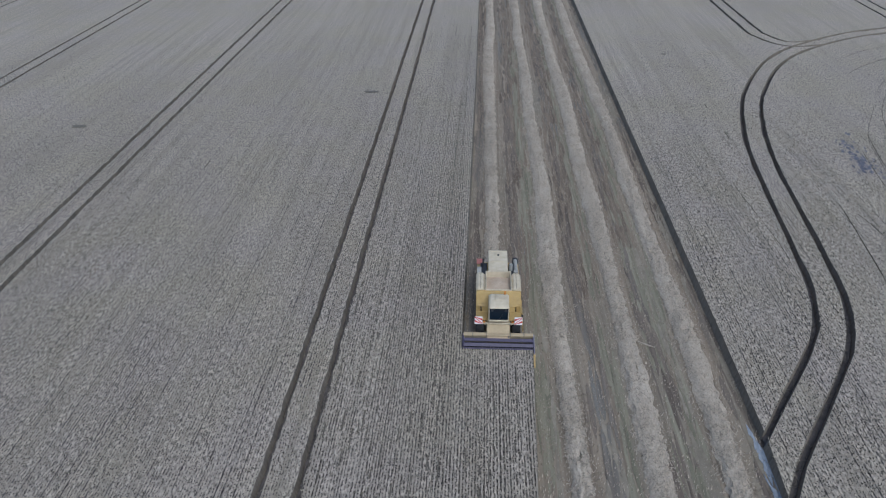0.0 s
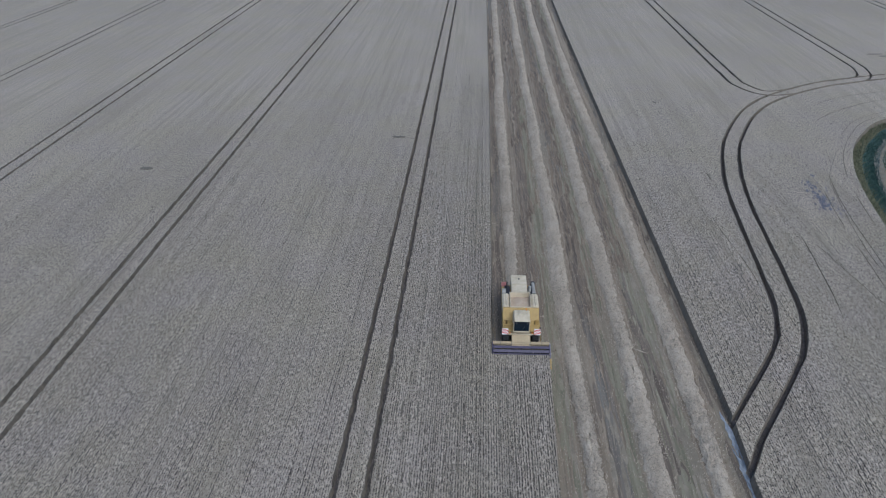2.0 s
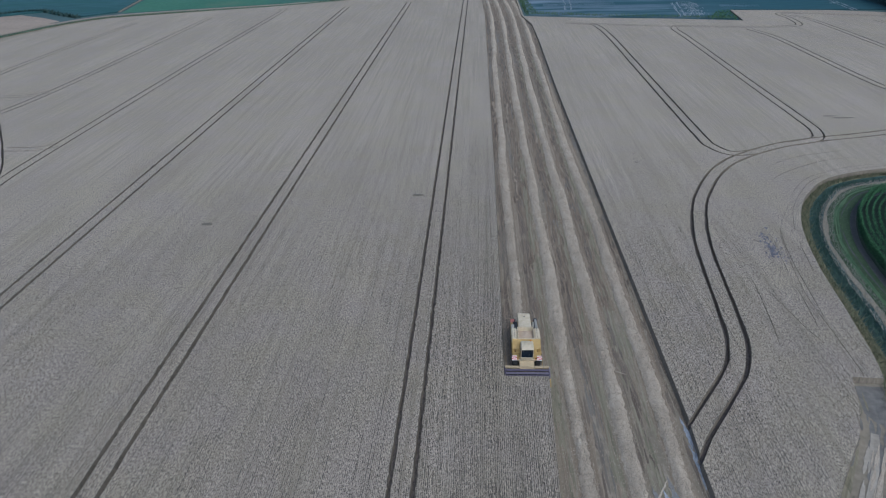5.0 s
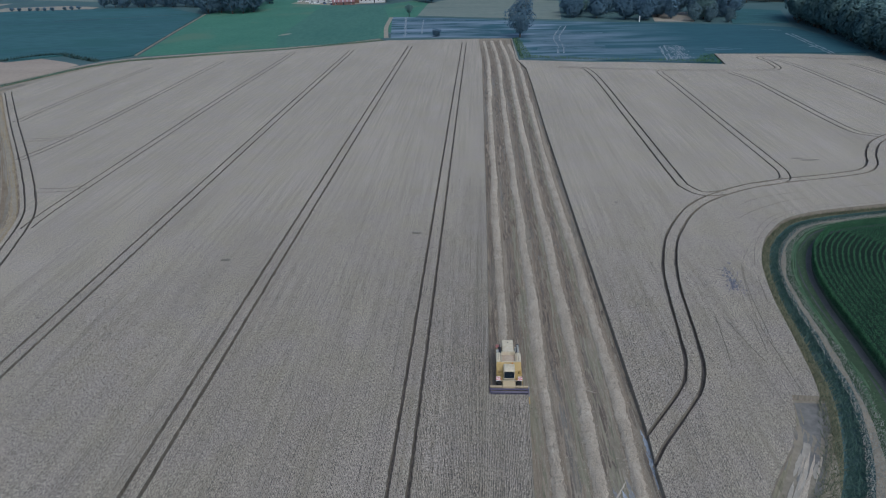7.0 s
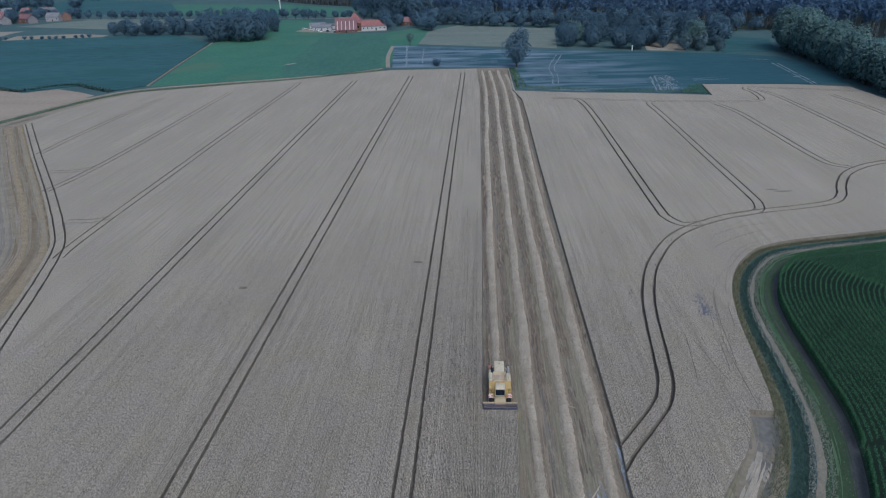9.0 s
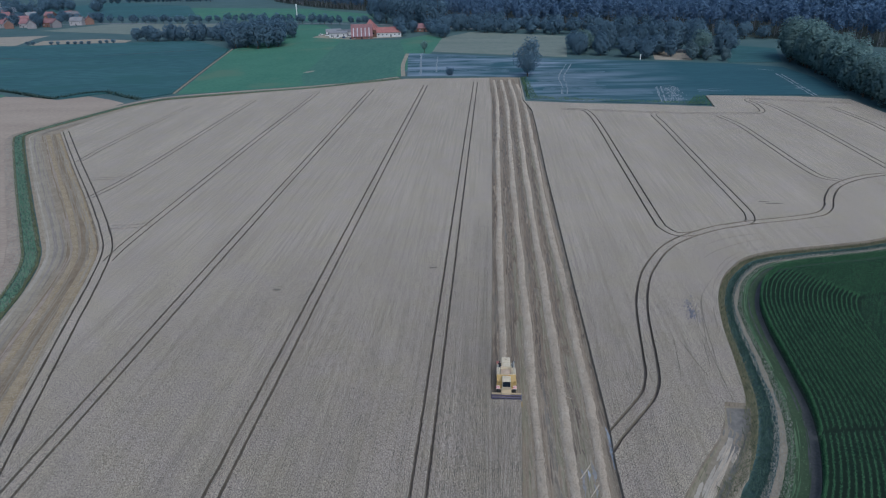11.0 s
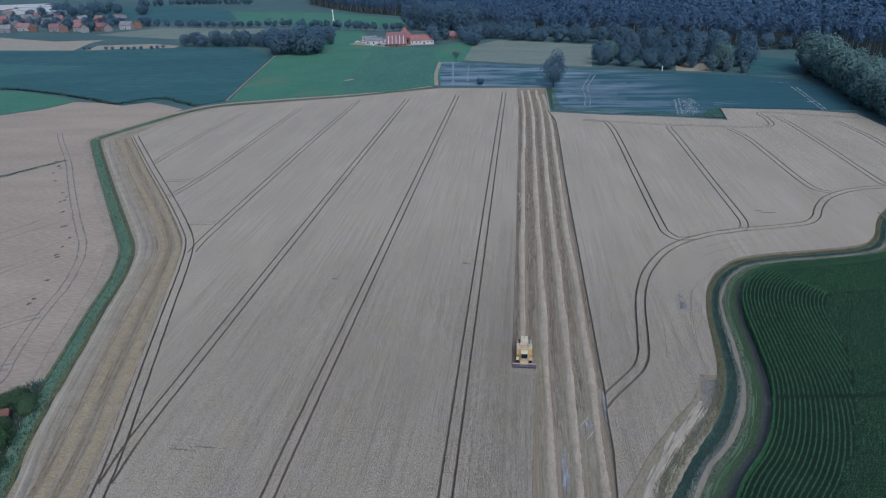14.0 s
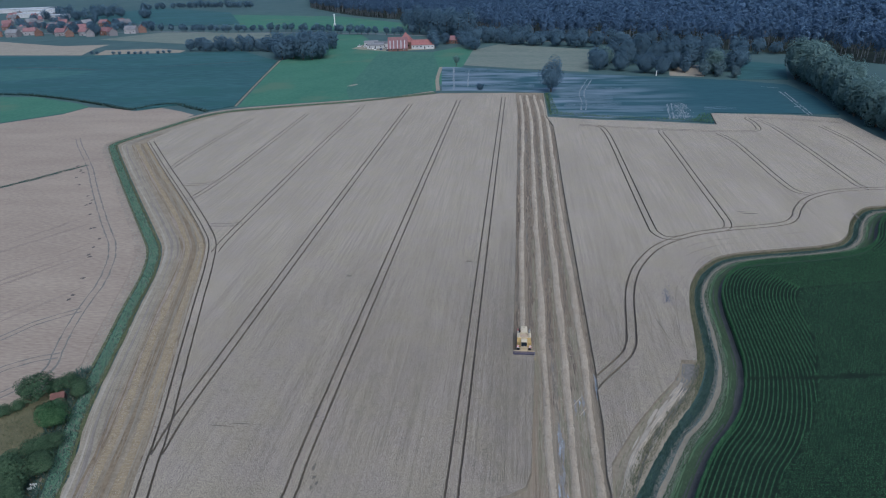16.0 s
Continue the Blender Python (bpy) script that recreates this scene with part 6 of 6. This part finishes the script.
    # platforms, rails and warning boards
    for x in (-1, 1):
        deck = part("platform", box((0.72, 0.75, 0.06), (x * 0.97, 1.55, 1.55), 0.015), M["yellow"], h)
        for k in (0.64, 1.3):
            part("rail_post", rod((x * k, 1.22, 1.55), (x * k, 1.22, 2.15), 0.02, 6), M["yellow"], deck)
        part("rail_bar", rod((x * 0.62, 1.22, 2.15), (x * 1.32, 1.22, 2.15), 0.022, 6), M["yellow"], deck)
        part("rail_bar", rod((x * 1.3, 1.22, 2.15), (x * 1.3, 1.9, 2.15), 0.022, 6), M["yellow"], deck)
        tilt = Matrix.Translation((x * 1.17, 1.05, 1.62)) @ Matrix.Rotation(radians(-24), 4, "X")
        board = part("warning_board", box((0.46, 0.03, 0.46), (0, 0, 0), 0.01), M["white"], h, "square board with red and white slanting stripes")
        board.matrix_basis = tilt
        for s in (-0.26, 0.0, 0.26):
            b = bmesh.new()
            lo, hi = -0.22, 0.22
            outline = []
            for u, w in ((lo, -0.065), (hi, -0.065), (hi, 0.065), (lo, 0.065)):
                outline.append((u, max(lo, min(hi, x * u + s + w))))
            vs = [b.verts.new((u, y, w)) for y in (-0.026, -0.016) for u, w in outline]
            for q in ((0, 1, 2, 3), (7, 6, 5, 4), (0, 4, 5, 1), (1, 5, 6, 2), (2, 6, 7, 3), (3, 7, 4, 0)):
                b.faces.new([vs[i] for i in q])
            bmesh.ops.recalc_face_normals(b, faces=b.faces)
            part("red_stripe", b, M["red"], board)
        lamp = part("indicator_lamp", box((0.16, 0.08, 0.1), (x * 0.84, 1.12, 1.45), 0.02), M["orange"], h)
    part("rear_board", box((0.42, 0.03, 0.42), (-1.15, 5.95, 2.35), 0.01), M["faded_red"], h, "faded red warning board")
    part("axle_beam", box((2.3, 0.25, 0.28), (0, 1.75, 0.85), 0.04), M["cream"], h)
    part("front_bar", box((1.9, 0.1, 0.1), (0, 1.14, 1.32), 0.02), M["cream"], h)
    lad = part("ladder", rod((1.5, 1.3, 0.55), (1.42, 1.45, 1.55), 0.025, 6), M["yellow"], h)
    part("ladder_rail", rod((1.5, 1.75, 0.55), (1.42, 1.85, 1.55), 0.025, 6), M["yellow"], lad)
    for k in range(4):
        part("rung", box((0.1, 0.45, 0.03), (1.49 - 0.02 * k, 1.55 + 0.03 * k, 0.62 + 0.27 * k), 0.008), M["dark_metal"], lad)
    wheel(h, -1.08, 1.85, 0.76, 0.5, "front_wheel")
    wheel(h, 1.08, 1.85, 0.76, 0.5, "front_wheel")
    wheel(h, -0.9, 5.9, 0.47, 0.32, "rear_wheel")
    wheel(h, 0.9, 5.9, 0.47, 0.32, "rear_wheel")
    part("rear_axle", box((1.6, 0.16, 0.16), (0, 5.9, 0.5), 0.02), M["dark_metal"], h)
    # feeder and cutting table
    part("feeder_house", prism([(0.35, 0.3), (0.35, 0.82), (1.75, 1.5), (1.9, 1.0)], -0.68, 0.68, bevel=0.03), M["header_tan"], h)
    table = part("header", prism([(-0.05, 0.12), (0.05, 0.1), (0.72, 0.16), (0.84, 0.35), (0.9, 0.84), (0.8, 0.86), (0.72, 0.45), (0.6, 0.24), (0.0, 0.18)], -2.05, 2.05), M["header_inner"], h, "wide dull yellow cutting table")
    part("top_beam", box((4.1, 0.24, 0.16), (0, 0.84, 0.92), 0.03), M["header_tan"], table)
    for x in (-1.5, -0.7, 0.7, 1.5):
        part("beam_rib", box((0.06, 0.26, 0.2), (x, 0.84, 0.92), 0.01), M["header_inner"], table)
    part("cutter_bar", box((4.1, 0.12, 0.03), (0, -0.06, 0.12), 0.005), M["steel"], table)
    part("feed_auger", rod((-2.0, 0.46, 0.42), (2.0, 0.46, 0.42), 0.17, 14), M["dark_metal"], table)
    reel = part("reel", rod((-2.0, 0.22, 0.72), (2.0, 0.22, 0.72), 0.07, 10), M["reel"], h, "dull violet-grey reel with slatted bars")
    for k in range(6):
        a = math.pi * k / 3 + 0.3
        y, z = 0.22 + 0.34 * math.cos(a), 0.72 + 0.3 * math.sin(a)
        part("reel_bar", box((4.0, 0.2, 0.035), (0, y, z), 0.008, Matrix.Rotation(a * 0.3, 4, "X")), M["reel"], reel)
        for x in (-1.98, 0.0, 1.98):
            part("reel_spoke", rod((x, 0.22, 0.72), (x, y, z), 0.018, 6), M["reel"], reel)
    for x in (-1, 1):
        part("reel_arm", box((0.06, 1.0, 0.08), (x * 2.03, 0.4, 0.86), 0.015), M["reel"], table)
        part("header_end", prism([(-0.35, 0.08), (-0.1, 0.75), (0.9, 0.95), (0.92, 0.1)], x * 2.05, x * 2.1, bevel=0.01), M["lilac_paint"] if x > 0 else M["reel"], table)
        part("crop_divider", prism([(-0.95, 0.06), (-0.3, 0.42), (-0.1, 0.42), (-0.1, 0.06)], x * 2.02, x * 2.14, bevel=0.02), M["yellow"] if x > 0 else M["dark_metal"], table, "yellow pointed crop divider" if x > 0 else "dark pointed crop divider")
    part("lift_ram", rod((0.6, 0.4, 0.9), (0.6, 1.5, 1.0), 0.04, 8), M["steel"], h)
    part("drive_belt_cover", box((0.14, 1.3, 0.45), (1.4, 2.7, 1.15), 0.04), M["yellow"], h)
    table.location.y = reel.location.y = -0.25
    return h


build_harvester(pose(11.25, -1.15, GROUND + 0.05))

# ---- farm and village ----


def house(at, turn, size, roof, wall, label, group="", ridge_h=2.6, windows=3, name="house", chimney=True):
    """A gabled house: walls, roof, door, windows and a chimney."""
    w, d, z = size
    h = empty(name, pose(at[0], at[1], GROUND, 0, 0, turn), label, "house", group)
    walls = part("wall", prism([(-d / 2, 0), (-d / 2, z), (0, z + ridge_h), (d / 2, z), (d / 2, 0)], -w / 2, w / 2), M[wall], h)
    e = 0.4
    rise = ridge_h / (d / 2)
    top = part("roof", prism([(-d / 2 - e, z - e * rise), (0, z + ridge_h), (d / 2 + e, z - e * rise), (d / 2 + e, z - e * rise + 0.25), (0, z + ridge_h + 0.28), (-d / 2 - e, z - e * rise + 0.25)], -w / 2 - 0.3, w / 2 + 0.3), M[roof], h)
    if chimney:
        part("chimney", box((0.7, 0.7, 1.5), (w * 0.3, 0.2, z + ridge_h + 0.4), 0.04), M["brick_wall"], top)
    for k in range(windows):
        x = -w / 2 + w * (k + 0.5) / windows
        for s in (-1, 1):
            if k == windows // 2 and s < 0:
                part("door", box((1.0, 0.08, 2.1), (x, s * d / 2, 1.05), 0.02), M["dark_metal"], h)
                continue
            win = part("window", box((1.2, 0.1, 1.2), (x, s * d / 2, z * 0.55), 0.02), M["white"], h)
            part("pane", box((1.0, 0.04, 1.0), (x, s * (d / 2 + 0.05), z * 0.55), 0), M["glass"], win)
    return h


barn = house((-92, 438), 8, (16, 13, 2.2), "red_roof", "brick_wall", "large barn with a red roof striped by pale roof sheets", "", 8.0, 3, "barn", False)
for k in range(5):
    x = -6.6 + 3.0 * k
    part("roof_light", prism([(-6.8, 2.1), (-2.2, 7.78), (-2.2, 7.95), (-6.8, 2.28)], x, x + 0.6), M["pale_sheet"], barn, "pale translucent roof sheet")
tower = empty("pyramid_roof_house", pose(-87, 449, GROUND), "brick building with a steep orange pyramid roof", "house")
part("wall", box((11, 11, 5.5), (0, 0, 2.75), 0.05), M["brick_wall"], tower)
pyr = bmesh.new()
bmesh.ops.create_cone(pyr, cap_ends=True, segments=4, radius1=8.6, radius2=0.3, depth=7.5, matrix=Matrix.Translation((0, 0, 9.2)) @ Matrix.Rotation(math.pi / 4, 4, "Z"))
part("roof", pyr, M["orange_roof"], tower)
for x in (-3, 0, 3):
    part("window", box((1.2, 0.12, 1.3), (x, -5.5, 2.8), 0.02), M["glass"], tower)
house((-72, 446), 4, (19, 8, 3.6), "orange_roof", "white_wall", "long white farmhouse with a bright orange roof", "", 3.4, 6, "farmhouse")
house((-48, 478), -12, (14, 8, 3.0), "red_roof", "brick_wall", "low brick house with a dull red roof among trees", "", 3.0, 4)
for k, (x, y, w, t) in enumerate([(-114, 452, 14, 6), (-108, 462, 18, 2), (-122, 470, 12, 10)]):
    house((x, y), t, (w, 7, 3.0), "grey_roof", "white_wall", "low farm shed with a pale grey roof", "farm sheds", 1.2, 3, "farm_shed", False)


def parked_car(at, turn, paint, label):
    c = empty("parked_car", pose(at[0], at[1], GROUND + 0.02, 0, 0, turn), label, "car", "cars at the farm")
    part("body", prism([(-2.1, 0.3), (-2.1, 0.8), (-1.2, 0.95), (1.9, 0.95), (2.1, 0.7), (2.1, 0.3)], -0.85, 0.85, bevel=0.06), M[paint], c)
    part("cabin", prism([(-1.1, 0.95), (-0.5, 1.45), (1.1, 1.45), (1.7, 0.95)], -0.75, 0.75, bevel=0.05), M["glass"], c)
    part("roof", box((1.35, 1.55, 0.06), (0, 0.3, 1.47), 0.02), M[paint], c)
    for x in (-0.8, 0.8):
        for y in (-1.3, 1.3):
            part("wheel", rod((x - 0.1, y, 0.31), (x + 0.1, y, 0.31), 0.31, 12), M["rubber"], c)
    return c


for k, (x, y) in enumerate([(-112, 441), (-107, 440), (-104, 447), (-117, 445), (-99, 433), (-124, 458), (-131, 463)]):
    parked_car((x, y), 25 * k, ("white", "car_blue", "white")[k % 3], ("white parked car in the farmyard", "blue parked car in the farmyard", "white parked car in the farmyard")[k % 3])
slab("farmyard", np.array([(-135, 450), (-100, 430), (-62, 440), (-62, 452), (-100, 470), (-130, 480)], float), GROUND + 0.12, M["pale_track"], 0.1, label="pale paved farmyard", category="yard")
mast = empty("white_mast", pose(-204, 649, GROUND), "slender white lattice mast beside the road", "mast")
part("mast_pole", rod((0, 0, 0), (0, 0, 12), 0.6, 8), M["white"], mast)
part("mast_head", box((1.6, 1.6, 2.2), (0, 0, 12.5), 0.2), M["white"], mast)
part("mast_base", box((2.4, 2.4, 3.0), (0, 0, 1.5), 0.1), M["white"], mast)
for k, (x, y, z) in enumerate([(38.2, 472, 4.6), (68, 502, 6.0), (92, 303, 2.8)]):
    s = empty("white_post", pose(x, y, GROUND), "upright white marker post before the trees", "post", "white posts")
    part("post", box((0.5, 0.5, z), (0, 0, z / 2), 0.1), M["white"], s)
    part("cap", box((0.7, 0.7, 0.25), (0, 0, z), 0.08), M["white"], s)
rv = np.random.default_rng(200)
VILLAGE = [(-566, 622), (-548, 612), (-530, 628), (-515, 606), (-500, 598), (-486, 606), (-472, 594), (-460, 606), (-448, 598), (-436, 618), (-428, 626), (-545, 645), (-565, 660), (-522, 655), (-590, 640), (-605, 665), (-585, 690), (-555, 690), (-620, 700), (-640, 730), (-600, 730), (-670, 760), (-630, 770), (-690, 800), (-575, 605), (-600, 612), (-501, 711), (-515, 722), (-532, 716), (-560, 720), (-780, 860), (-760, 840), (-800, 890), (-740, 860), (-820, 930), (-690, 740), (-720, 790), (-650, 690)]
for k, (x, y) in enumerate(VILLAGE):
    roof = ("red_roof", "grey_roof", "red_roof", "red_roof", "grey_roof")[k % 5]
    label = {"red_roof": "village house with a dull red tiled roof", "grey_roof": "village house with a grey roof and pale walls", "orange_roof": "village house with an orange tiled roof"}[roof]
    house((x, y), float(rv.uniform(-60, 60)), (float(rv.uniform(10, 15)), 8.5, 4.6), roof, ("dull_wall", "brick_wall", "dull_wall")[k % 3], label, "village houses", 3.6, 3)
for k, (x, y, w, d) in enumerate([(-775, 905, 70, 26), (-905, 1035, 120, 40), (-830, 990, 70, 30), (-700, 850, 40, 20)]):
    house((x, y), 12, (w, d, 6), "pale_sheet", "white_wall", "wide pale flat-roofed hall at the village edge", "village halls", 1.0, 5, "village_hall", False)
